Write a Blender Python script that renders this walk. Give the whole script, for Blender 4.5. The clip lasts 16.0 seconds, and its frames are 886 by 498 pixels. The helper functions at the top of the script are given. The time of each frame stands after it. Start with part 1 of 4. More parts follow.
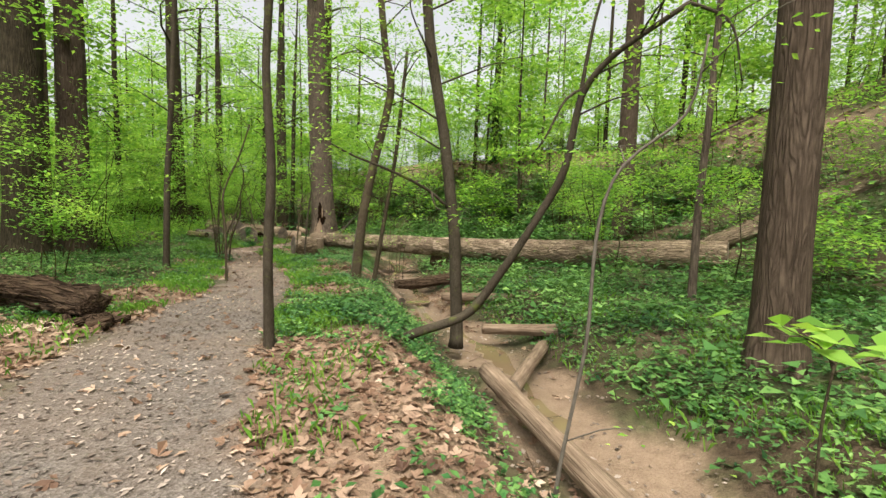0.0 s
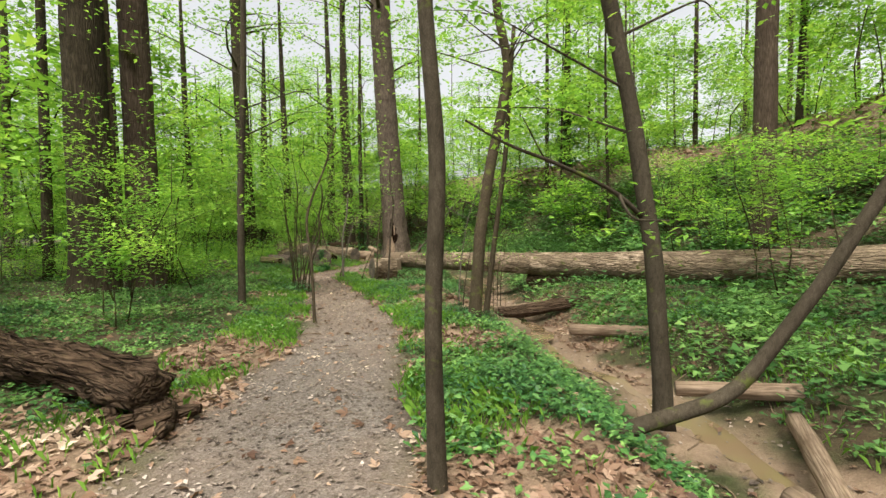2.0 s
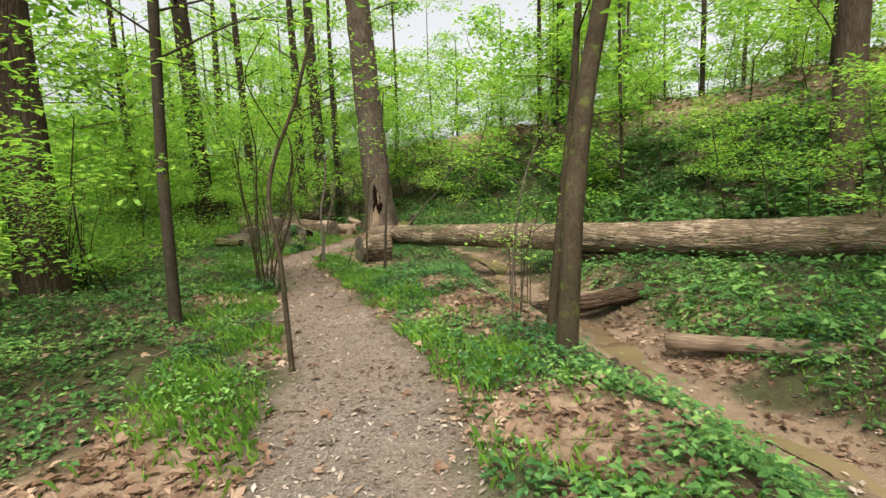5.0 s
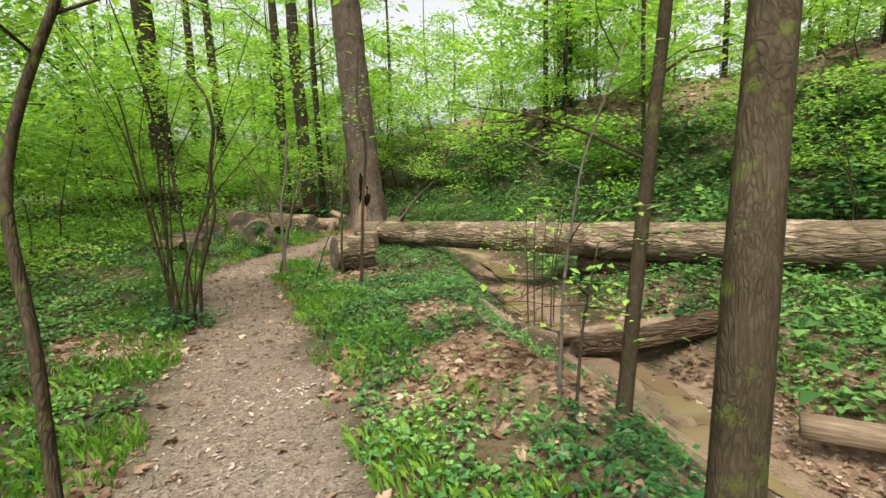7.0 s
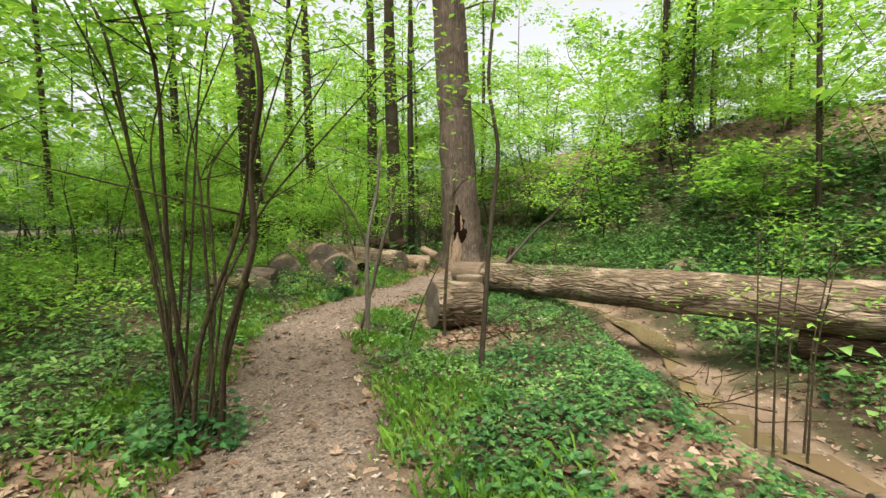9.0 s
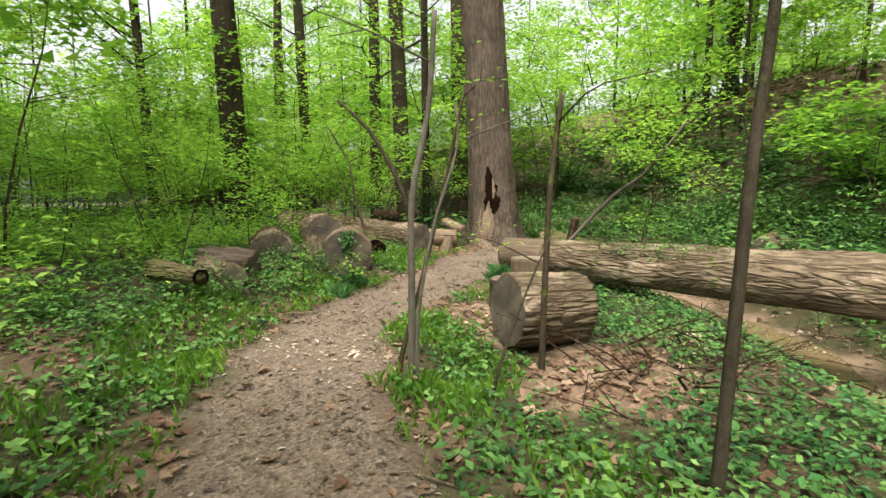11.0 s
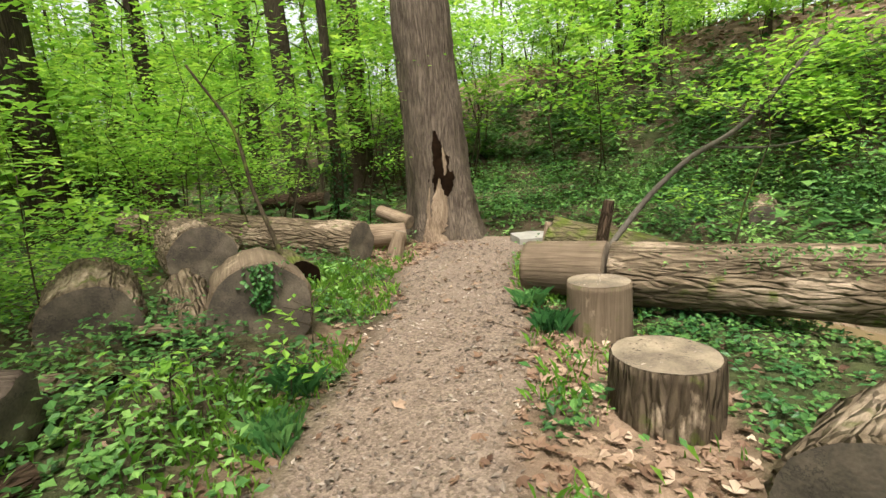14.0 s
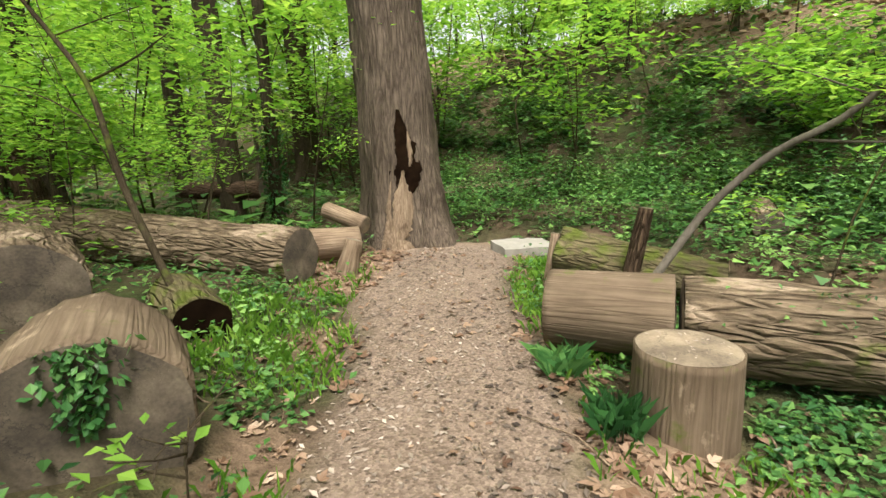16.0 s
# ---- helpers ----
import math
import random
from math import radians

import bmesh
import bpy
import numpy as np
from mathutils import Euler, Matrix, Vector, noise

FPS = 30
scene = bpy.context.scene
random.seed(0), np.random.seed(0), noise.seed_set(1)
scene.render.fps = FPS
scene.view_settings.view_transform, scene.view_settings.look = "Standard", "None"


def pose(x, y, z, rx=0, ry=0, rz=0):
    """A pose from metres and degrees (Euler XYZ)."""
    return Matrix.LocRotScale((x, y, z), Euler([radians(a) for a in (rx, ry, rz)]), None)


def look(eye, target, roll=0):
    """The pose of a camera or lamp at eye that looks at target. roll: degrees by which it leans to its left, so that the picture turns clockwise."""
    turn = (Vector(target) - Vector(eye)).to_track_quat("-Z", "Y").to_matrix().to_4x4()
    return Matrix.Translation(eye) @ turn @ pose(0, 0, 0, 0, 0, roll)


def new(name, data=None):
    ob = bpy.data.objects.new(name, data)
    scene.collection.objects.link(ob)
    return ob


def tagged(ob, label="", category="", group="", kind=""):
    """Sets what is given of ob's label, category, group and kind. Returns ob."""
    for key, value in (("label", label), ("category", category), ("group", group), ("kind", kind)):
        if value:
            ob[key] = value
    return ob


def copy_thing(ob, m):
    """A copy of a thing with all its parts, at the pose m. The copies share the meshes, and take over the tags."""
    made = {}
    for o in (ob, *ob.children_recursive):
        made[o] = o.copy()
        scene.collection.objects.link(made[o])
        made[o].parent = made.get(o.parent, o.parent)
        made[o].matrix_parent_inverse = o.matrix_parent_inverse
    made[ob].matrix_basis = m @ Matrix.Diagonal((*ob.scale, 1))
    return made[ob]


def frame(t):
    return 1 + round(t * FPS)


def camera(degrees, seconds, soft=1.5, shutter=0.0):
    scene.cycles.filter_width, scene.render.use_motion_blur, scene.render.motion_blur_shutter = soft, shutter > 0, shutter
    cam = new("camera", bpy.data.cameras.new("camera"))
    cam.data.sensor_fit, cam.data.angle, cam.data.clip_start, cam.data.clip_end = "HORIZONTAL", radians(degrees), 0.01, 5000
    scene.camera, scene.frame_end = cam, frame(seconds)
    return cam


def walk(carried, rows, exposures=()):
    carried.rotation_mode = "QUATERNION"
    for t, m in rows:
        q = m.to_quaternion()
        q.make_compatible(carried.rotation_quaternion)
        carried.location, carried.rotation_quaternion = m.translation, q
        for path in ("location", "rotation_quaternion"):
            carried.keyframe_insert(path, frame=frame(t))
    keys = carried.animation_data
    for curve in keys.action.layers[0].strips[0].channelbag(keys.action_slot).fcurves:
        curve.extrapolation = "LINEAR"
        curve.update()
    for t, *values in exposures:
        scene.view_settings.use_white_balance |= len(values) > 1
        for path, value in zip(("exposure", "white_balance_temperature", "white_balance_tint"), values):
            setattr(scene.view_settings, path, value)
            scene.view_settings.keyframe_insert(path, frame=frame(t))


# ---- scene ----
cam = camera(87.1, 16.0)
PATH = [
    (0, (1.781, 1.362, 1.295), (1.488, 3.337, 1.167), 1.7),
    (0.5, (1.39, 1.79, 1.242), (1.034, 3.755, 1.138), 0.4),
    (1, (0.973, 2.29, 1.276), (0.6, 4.254, 1.192), -0.4),
    (1.5, (0.585, 2.74, 1.317), (0.081, 4.673, 1.224), -1.2),
    (2, (0.182, 3.188, 1.36), (-0.342, 5.117, 1.283), -1.0),
    (2.5, (-0.161, 3.583, 1.418), (-0.778, 5.485, 1.37), -0.5),
    (3, (-0.442, 3.897, 1.477), (-1.153, 5.765, 1.433), -0.2),
    (3.5, (-0.673, 4.222, 1.505), (-1.289, 6.123, 1.44), 0.8),
    (4, (-0.856, 4.731, 1.505), (-1.331, 6.672, 1.415), -0.8),
    (4.5, (-1.13, 5.284, 1.494), (-1.587, 7.226, 1.351), -2.2),
    (4.7, (-1.253, 5.52, 1.491), (-1.694, 7.461, 1.293), -2.4),
    (6.8, (-1.782, 7.992, 1.534), (-2.141, 9.937, 1.241), -2.4),
    (7, (-1.877, 8.258, 1.511), (-2.278, 10.197, 1.234), -2.2),
    (7.5, (-2.127, 8.844, 1.486), (-2.695, 10.746, 1.242), -1.3),
    (8, (-2.462, 9.421, 1.46), (-3.094, 11.312, 1.301), -1.1),
    (8.5, (-2.852, 10.012, 1.429), (-3.573, 11.875, 1.326), -0.7),
    (9, (-3.264, 10.559, 1.392), (-3.986, 12.422, 1.287), -0.6),
    (9.2, (-3.437, 10.8, 1.345), (-4.165, 12.66, 1.239), -0.7),
    (11.3, (-5.176, 13.157, 1.225), (-5.88, 15.016, 1.002), -0.6),
    (11.5, (-5.31, 13.378, 1.252), (-6.023, 15.234, 1.037), -1.2),
    (12, (-5.844, 13.861, 1.313), (-6.537, 15.725, 1.094), -1.1),
    (12.5, (-6.225, 14.3, 1.316), (-6.927, 16.16, 1.097), -1.9),
    (13, (-6.619, 14.773, 1.362), (-7.265, 16.653, 1.138), -3.5),
    (13.5, (-6.901, 15.183, 1.406), (-7.338, 17.113, 1.115), -4.0),
    (14, (-7.042, 15.645, 1.401), (-7.273, 17.599, 1.042), -3.7),
    (14.5, (-7.209, 16.052, 1.409), (-7.284, 18.014, 1.027), -2.9),
    (15, (-7.33, 16.495, 1.402), (-7.342, 18.453, 0.995), -3.1),
    (15.5, (-7.416, 16.955, 1.397), (-7.423, 18.913, 0.989), -2.9),
    (16, (-7.47, 17.306, 1.395), (-7.475, 19.264, 0.984), -1.8),
]
walk(cam, [(t, look(eye, aim, roll)) for t, eye, aim, roll in PATH],
     exposures=((0, 0.98), (4.5, 1.0), (8, 1.15), (16, 1.25)))

# ---- world, sun, exposure ----
world = bpy.data.worlds.new("world")
scene.world = world
world.use_nodes = True
wn, wl = world.node_tree.nodes, world.node_tree.links
sky = wn.new("ShaderNodeTexSky")
sky.sky_type, sky.sun_disc = "NISHITA", False
sky.sun_elevation, sky.sun_rotation = radians(58), radians(200)
sky.air_density, sky.dust_density, sky.ozone_density = 1.0, 6.0, 1.0
haze = wn.new("ShaderNodeHueSaturation")
haze.inputs["Saturation"].default_value = 0.12
wl.new(sky.outputs["Color"], haze.inputs["Color"])
wl.new(haze.outputs["Color"], wn["Background"].inputs["Color"])
wn["Background"].inputs["Strength"].default_value = 0.15
sun_data = bpy.data.lights.new("sun", "SUN")
sun_data.energy, sun_data.angle, sun_data.color = 2.6, radians(18), (1.0, 0.96, 0.88)
sun = new("sun", sun_data)
sun.matrix_world = look((0, 0, 30), (-5, 14, 0))

# ---- materials ----
def material(name):
    m = bpy.data.materials.new(name)
    m.use_nodes = True
    nt = m.node_tree
    return m, nt, nt.nodes["Principled BSDF"], nt.nodes["Material Output"]


def node(nt, kind, **sets):
    n = nt.nodes.new(kind)
    for k, v in sets.items():
        n.inputs[k].default_value = v
    return n


def ramp(nt, source, stops):
    r = nt.nodes.new("ShaderNodeValToRGB")
    el = r.color_ramp.elements
    while len(el) < len(stops):
        el.new(0.5)
    for e, (p, c) in zip(el, stops):
        e.position, e.color = p, (*c, 1)
    nt.links.new(source, r.inputs["Fac"])
    return r.outputs["Color"]


def coords(nt, scale=(1, 1, 1), which="Object"):
    tc, mp = nt.nodes.new("ShaderNodeTexCoord"), nt.nodes.new("ShaderNodeMapping")
    mp.inputs["Scale"].default_value = scale
    nt.links.new(tc.outputs[which], mp.inputs["Vector"])
    return mp.outputs["Vector"]


def noise_tex(nt, vec, scale, detail=6.0, rough=0.6):
    n = node(nt, "ShaderNodeTexNoise", Scale=scale, Detail=detail, Roughness=rough)
    nt.links.new(vec, n.inputs["Vector"])
    return n.outputs["Fac"]


def mix(nt, fac, a, b, mode="MIX"):
    m = nt.nodes.new("ShaderNodeMix")
    m.data_type, m.blend_type = "RGBA", mode
    for key, v in ((0, fac), (6, a), (7, b)):
        if isinstance(v, (int, float)):
            m.inputs[key].default_value = v
        elif isinstance(v, tuple):
            m.inputs[key].default_value = (*v, 1)
        else:
            nt.links.new(v, m.inputs[key])
    return m.outputs[2]


def bump(nt, bsdf, height, strength, distance):
    b = node(nt, "ShaderNodeBump", Strength=strength, Distance=distance)
    nt.links.new(height, b.inputs["Height"])
    nt.links.new(b.outputs["Normal"], bsdf.inputs["Normal"])


def bark(name, dark, mid, light, along=0.09, scale=30.0, moss=0.0, depth=0.02, pale=0.0):
    """Furrowed bark whose ridges run along local z."""
    m, nt, bsdf, out = material(name)
    v = coords(nt, (1, 1, along))
    ridge = node(nt, "ShaderNodeTexVoronoi", Scale=scale)
    ridge.feature = "DISTANCE_TO_EDGE"
    warp = mix(nt, 0.2, v, nt.nodes.new("ShaderNodeTexNoise").outputs["Color"], "ADD")
    nt.links.new(v, warp.node.inputs[6])
    nt.links.new(v, [n for n in nt.nodes if n.type == "TEX_NOISE"][0].inputs["Vector"])
    [n for n in nt.nodes if n.type == "TEX_NOISE"][0].inputs["Scale"].default_value = 6
    nt.links.new(warp, ridge.inputs["Vector"])
    grain = noise_tex(nt, v, 40, 8, 0.7)
    patch = noise_tex(nt, coords(nt), 2.2, 4)
    c = ramp(nt, ridge.outputs["Distance"], [(0.0, dark), (0.2, mid), (0.6, light)])
    c = mix(nt, 0.6, c, ramp(nt, grain, [(0.25, dark), (0.75, light)]))
    c = mix(nt, 0.7, c, ramp(nt, patch, [(0.3, (0.4, 0.38, 0.36)), (0.7, (1.0, 1.0, 1.0))]), "MULTIPLY")
    if pale:
        pk = ramp(nt, noise_tex(nt, coords(nt, (1, 1, 0.5)), 2.6, 8, 0.65), [(0.66 - pale * 0.3, (0, 0, 0)), (0.72 - pale * 0.3, (1, 1, 1))])
        c = mix(nt, pk, c, ramp(nt, grain, [(0.25, (0.16, 0.11, 0.07)), (0.7, (0.4, 0.31, 0.22))]))
    if moss:
        mk = ramp(nt, noise_tex(nt, coords(nt), 5, 7), [(0.62 - moss * 0.35, (0, 0, 0)), (0.72 - moss * 0.3, (1, 1, 1))])
        c = mix(nt, mk, c, (0.085, 0.1, 0.022))
    nt.links.new(c, bsdf.inputs["Base Color"])
    bsdf.inputs["Roughness"].default_value = 0.92
    bsdf.inputs["Specular IOR Level"].default_value = 0.05
    h = mix(nt, 0.35, ramp(nt, ridge.outputs["Distance"], [(0, (0, 0, 0)), (0.25, (1, 1, 1))]), grain)
    bump(nt, bsdf, h, 0.9, depth)
    return m


def leaf(name, stops, through_=0.45, gloss=0.45):
    """Thin leaf: its tone varies from leaf to leaf, and light passes through."""
    m, nt, bsdf, out = material(name)
    at = nt.nodes.new("ShaderNodeAttribute")
    at.attribute_name = "tone"
    c = ramp(nt, at.outputs["Fac"], stops)
    nt.links.new(c, bsdf.inputs["Base Color"])
    bsdf.inputs["Roughness"].default_value = gloss
    bsdf.inputs["Specular IOR Level"].default_value = 0.15
    tr = nt.nodes.new("ShaderNodeBsdfTranslucent")
    nt.links.new(mix(nt, 1.0, c, (1.2, 1.2, 0.75), "MULTIPLY"), tr.inputs["Color"])
    ms = nt.nodes.new("ShaderNodeMixShader")
    ms.inputs[0].default_value = through_
    nt.links.new(bsdf.outputs[0], ms.inputs[1])
    nt.links.new(tr.outputs[0], ms.inputs[2])
    nt.links.new(ms.outputs[0], out.inputs["Surface"])
    return m


def plain(name, a, b, scale=8.0, rough=0.85, bump_d=0.004):
    m, nt, bsdf, out = material(name)
    v = coords(nt)
    n1, n2 = noise_tex(nt, v, scale, 8, 0.7), noise_tex(nt, v, scale * 0.2, 4)
    c = mix(nt, 0.5, ramp(nt, n1, [(0.3, a), (0.7, b)]), ramp(nt, n2, [(0.3, a), (0.7, b)]))
    nt.links.new(c, bsdf.inputs["Base Color"])
    bsdf.inputs["Roughness"].default_value = rough
    if rough >= 1:
        bsdf.inputs["Specular IOR Level"].default_value = 0.0
    bump(nt, bsdf, n1, 0.6, bump_d)
    return m


def cut_wood(name, pale, dark, stain):
    """Sawn end grain: rings about local z, drying cracks and grey stains."""
    m, nt, bsdf, out = material(name)
    v = coords(nt, (1, 1, 0))
    w = node(nt, "ShaderNodeTexWave", Scale=14.0, Distortion=2.5, Detail=3.0)
    w.wave_type, w.rings_direction = "RINGS", "Z"
    nt.links.new(v, w.inputs["Vector"])
    blot = noise_tex(nt, v, 5, 8, 0.65)
    fine = noise_tex(nt, v, 60, 5)
    c = mix(nt, 0.08, ramp(nt, blot, [(0.3, stain), (0.5, dark), (0.72, pale)]), ramp(nt, w.outputs["Fac"], [(0, dark), (1, pale)]))
    c = mix(nt, 0.3, c, ramp(nt, fine, [(0.3, stain), (0.7, pale)]))
    split = node(nt, "ShaderNodeTexVoronoi", Scale=3.2)
    split.feature = "DISTANCE_TO_EDGE"
    nt.links.new(mix(nt, 0.25, v, fine, "ADD"), split.inputs["Vector"])
    c = mix(nt, ramp(nt, split.outputs["Distance"], [(0.004, (0.75, 0.75, 0.75)), (0.02, (0, 0, 0))]), c, stain)
    c = mix(nt, 0.8, c, ramp(nt, noise_tex(nt, v, 2.2, 5), [(0.35, (0.45, 0.43, 0.42)), (0.65, (1.25, 1.25, 1.2))]), "MULTIPLY")
    nt.links.new(c, bsdf.inputs["Base Color"])
    bsdf.inputs["Roughness"].default_value = 0.85
    bump(nt, bsdf, mix(nt, 0.9, w.outputs["Fac"], fine), 0.35, 0.006)
    return m


def ground_material():
    m, nt, bsdf, out = material("forest_soil")
    v = coords(nt)
    def attr(n):
        a = nt.nodes.new("ShaderNodeAttribute")
        a.attribute_name = n
        return a.outputs["Fac"]
    big, mid, fine = noise_tex(nt, v, 0.7, 5), noise_tex(nt, v, 6, 8, 0.7), noise_tex(nt, v, 45, 6, 0.7)
    peb = node(nt, "ShaderNodeTexVoronoi", Scale=60.0)
    nt.links.new(v, peb.inputs["Vector"])
    peb2 = node(nt, "ShaderNodeTexVoronoi", Scale=15.0)
    nt.links.new(v, peb2.inputs["Vector"])
    soil = mix(nt, 0.5, ramp(nt, mid, [(0.3, (0.02, 0.014, 0.008)), (0.7, (0.085, 0.058, 0.034))]), ramp(nt, fine, [(0.3, (0.015, 0.011, 0.007)), (0.75, (0.13, 0.088, 0.052))]))
    mossy = ramp(nt, mid, [(0.35, (0.02, 0.03, 0.01)), (0.7, (0.055, 0.08, 0.022))])
    c = mix(nt, ramp(nt, big, [(0.42, (0, 0, 0)), (0.6, (0.75, 0.75, 0.75))]), soil, mossy)
    litter = mix(nt, 0.6, ramp(nt, peb2.outputs["Color"], [(0.2, (0.07, 0.04, 0.024)), (0.8, (0.27, 0.18, 0.12))]), ramp(nt, mid, [(0.3, (0.1, 0.065, 0.04)), (0.7, (0.3, 0.21, 0.14))]))
    c = mix(nt, attr("litter"), c, litter)
    grit = mix(nt, 0.45, ramp(nt, peb.outputs["Color"], [(0.1, (0.03, 0.025, 0.02)), (0.9, (0.23, 0.195, 0.165))]), ramp(nt, mid, [(0.3, (0.07, 0.056, 0.045)), (0.7, (0.16, 0.13, 0.103))]))
    grit = mix(nt, ramp(nt, big, [(0.4, (0, 0, 0)), (0.65, (0.6, 0.6, 0.6))]), grit, (0.15, 0.108, 0.078))
    clay = mix(nt, 0.5, ramp(nt, mid, [(0.3, (0.11, 0.075, 0.052)), (0.7, (0.23, 0.163, 0.117))]), ramp(nt, peb.outputs["Color"], [(0.1, (0.045, 0.031, 0.022)), (0.9, (0.32, 0.24, 0.182))]))
    grit = mix(nt, attr("clay"), grit, clay)
    c = mix(nt, attr("trail"), c, grit)
    sand = mix(nt, 0.5, ramp(nt, mid, [(0.3, (0.12, 0.078, 0.047)), (0.7, (0.27, 0.19, 0.125))]), ramp(nt, fine, [(0.3, (0.11, 0.072, 0.042)), (0.7, (0.29, 0.21, 0.145))]))
    c = mix(nt, attr("sand"), c, sand)
    nt.links.new(c, bsdf.inputs["Base Color"])
    bsdf.inputs["Roughness"].default_value = 0.95
    bsdf.inputs["Specular IOR Level"].default_value = 0.15
    bump(nt, bsdf, mix(nt, 0.5, peb.outputs["Distance"], fine), 0.8, 0.02)
    return m


BARK_GREY = bark("bark_grey_brown", (0.022, 0.016, 0.011), (0.11, 0.083, 0.06), (0.24, 0.187, 0.14), 0.13, 17.0)
BARK_BROWN = bark("bark_brown", (0.02, 0.014, 0.009), (0.078, 0.056, 0.038), (0.165, 0.122, 0.085), 0.13, 20.0)
BARK_DARK = bark("bark_dark", (0.012, 0.009, 0.006), (0.045, 0.036, 0.022), (0.12, 0.096, 0.06), 0.14, 22.0)
BARK_SLIM = bark("bark_slim_dark", (0.022, 0.017, 0.011), (0.06, 0.048, 0.032), (0.125, 0.102, 0.07), 0.35, 120, 0.06, 0.002)
BARK_SMOOTH = bark("bark_young", (0.03, 0.022, 0.013), (0.072, 0.055, 0.033), (0.125, 0.098, 0.062), 0.3, 50, 0.2, 0.005)
BARK_PALE = bark("bark_pale_young", (0.08, 0.068, 0.052), (0.125, 0.108, 0.084), (0.2, 0.175, 0.14), 0.4, 14, 0.0, 0.002)
BARK_LOG = bark("bark_log", (0.025, 0.015, 0.008), (0.20, 0.14, 0.085), (0.4, 0.31, 0.21), 0.22, 15, 0.06, 0.05, 0.42)
BARK_MOSS = bark("bark_mossy", (0.04, 0.03, 0.018), (0.15, 0.12, 0.06), (0.26, 0.22, 0.12), 0.25, 16, 0.42, 0.04)
BARK_ROT = bark("bark_rotten", (0.018, 0.012, 0.008), (0.075, 0.046, 0.028), (0.2, 0.135, 0.085), 0.16, 20, 0.0, 0.06)
WOOD_BARE = bark("bare_weathered_wood", (0.09, 0.055, 0.032), (0.27, 0.19, 0.125), (0.42, 0.32, 0.225), 0.05, 30, 0.0, 0.006)
BARK_STUMP = bark("bark_old_stump", (0.018, 0.012, 0.008), (0.1, 0.072, 0.045), (0.21, 0.16, 0.105), 0.16, 17, 0.05, 0.03, 0.1)
STUMP_WOOD = bark("stripped_stump_wood", (0.1, 0.07, 0.045), (0.165, 0.118, 0.078), (0.25, 0.19, 0.13), 0.05, 26, 0.06, 0.006, 0.12)
CUT_PALE = cut_wood("sawn_end_pale", (0.31, 0.245, 0.17), (0.19, 0.142, 0.094), (0.075, 0.054, 0.035))
CUT_GREY = cut_wood("sawn_end_grey", (0.2, 0.155, 0.11), (0.085, 0.064, 0.045), (0.025, 0.018, 0.012))
# near-black rotten wood: the shade inside a hollow is put into the colour
ROT_SHADE = plain("rot_and_hollow_shade", (0.003, 0.002, 0.0015), (0.016, 0.009, 0.005), 12, 1.0)
STONE = plain("flat_stone", (0.16, 0.145, 0.12), (0.3, 0.275, 0.235), 9)
LEAF_FRESH = leaf("leaf_fresh", [(0.0, (0.045, 0.13, 0.018)), (0.5, (0.185, 0.36, 0.05)), (1.0, (0.38, 0.54, 0.1))], 0.5)
LEAF_COVER = leaf("leaf_cover", [(0.0, (0.01, 0.036, 0.012)), (0.5, (0.065, 0.155, 0.036)), (1.0, (0.2, 0.34, 0.085))], 0.22)
LEAF_DARK = leaf("leaf_ivy", [(0.0, (0.018, 0.06, 0.018)), (0.6, (0.045, 0.13, 0.035)), (1.0, (0.12, 0.24, 0.07))], 0.2, 0.3)
GRASS = leaf("grass_blade", [(0.0, (0.045, 0.12, 0.014)), (0.5, (0.105, 0.225, 0.025)), (1.0, (0.23, 0.37, 0.06))], 0.35)
LEAF_DEAD = leaf("leaf_dead", [(0.0, (0.05, 0.026, 0.016)), (0.45, (0.17, 0.1, 0.062)), (0.8, (0.34, 0.235, 0.16)), (1.0, (0.52, 0.41, 0.3))], 0.12, 0.6)
CHIPS = leaf("wood_chip", [(0.0, (0.035, 0.026, 0.02)), (0.5, (0.15, 0.115, 0.088)), (1.0, (0.45, 0.37, 0.3))], 0.0, 0.8)
SOIL = ground_material()
WATER, _nt, _b, _ = material("shallow_water")
_b.inputs["Base Color"].default_value = (0.16, 0.11, 0.06, 1)
_b.inputs["Roughness"].default_value = 0.06
bump(_nt, _b, noise_tex(_nt, coords(_nt), 9, 3), 0.15, 0.01)

# ---- ground ----
TRAIL = [(4.2, -6), (2.2, -1.6), (0.3, 2.0), (-1.15, 4.7), (-1.95, 6.7), (-2.4, 8.2), (-3.0, 9.6), (-3.95, 11.1), (-5.0, 12.6), (-6.2, 14.2), (-7.25, 15.7), (-7.6, 17.0), (-7.5, 18.6), (-7.5, 20.2), (-7.6, 22.0), (-7.3, 23.6)]
CREEK = [(9, -8), (5, 0), (3.4, 3.2), (2.6, 5.2), (1.85, 7.2), (0.9, 9.5), (-0.1, 11.6), (-0.9, 13.7), (-1.75, 16), (-2.4, 18), (-3.0, 20.5), (-4, 23), (-5.9, 25.2), (-8.5, 27.2), (-14, 30), (-30, 42)]


def away(px, py, line):
    """Distance to a line of points, and its sign: positive on the right of the way along it."""
    best, side = np.full(np.shape(px), 1e9), np.ones(np.shape(px))
    for (ax, ay), (bx, by) in zip(line, line[1:]):
        dx, dy = bx - ax, by - ay
        k = np.clip(((px - ax) * dx + (py - ay) * dy) / (dx * dx + dy * dy), 0, 1)
        ex, ey = px - ax - k * dx, py - ay - k * dy
        d = np.hypot(ex, ey)
        side = np.where(d < best, np.where(dx * ey - dy * ex < 0, 1.0, -1.0), side)
        best = np.minimum(best, d)
    return best, side


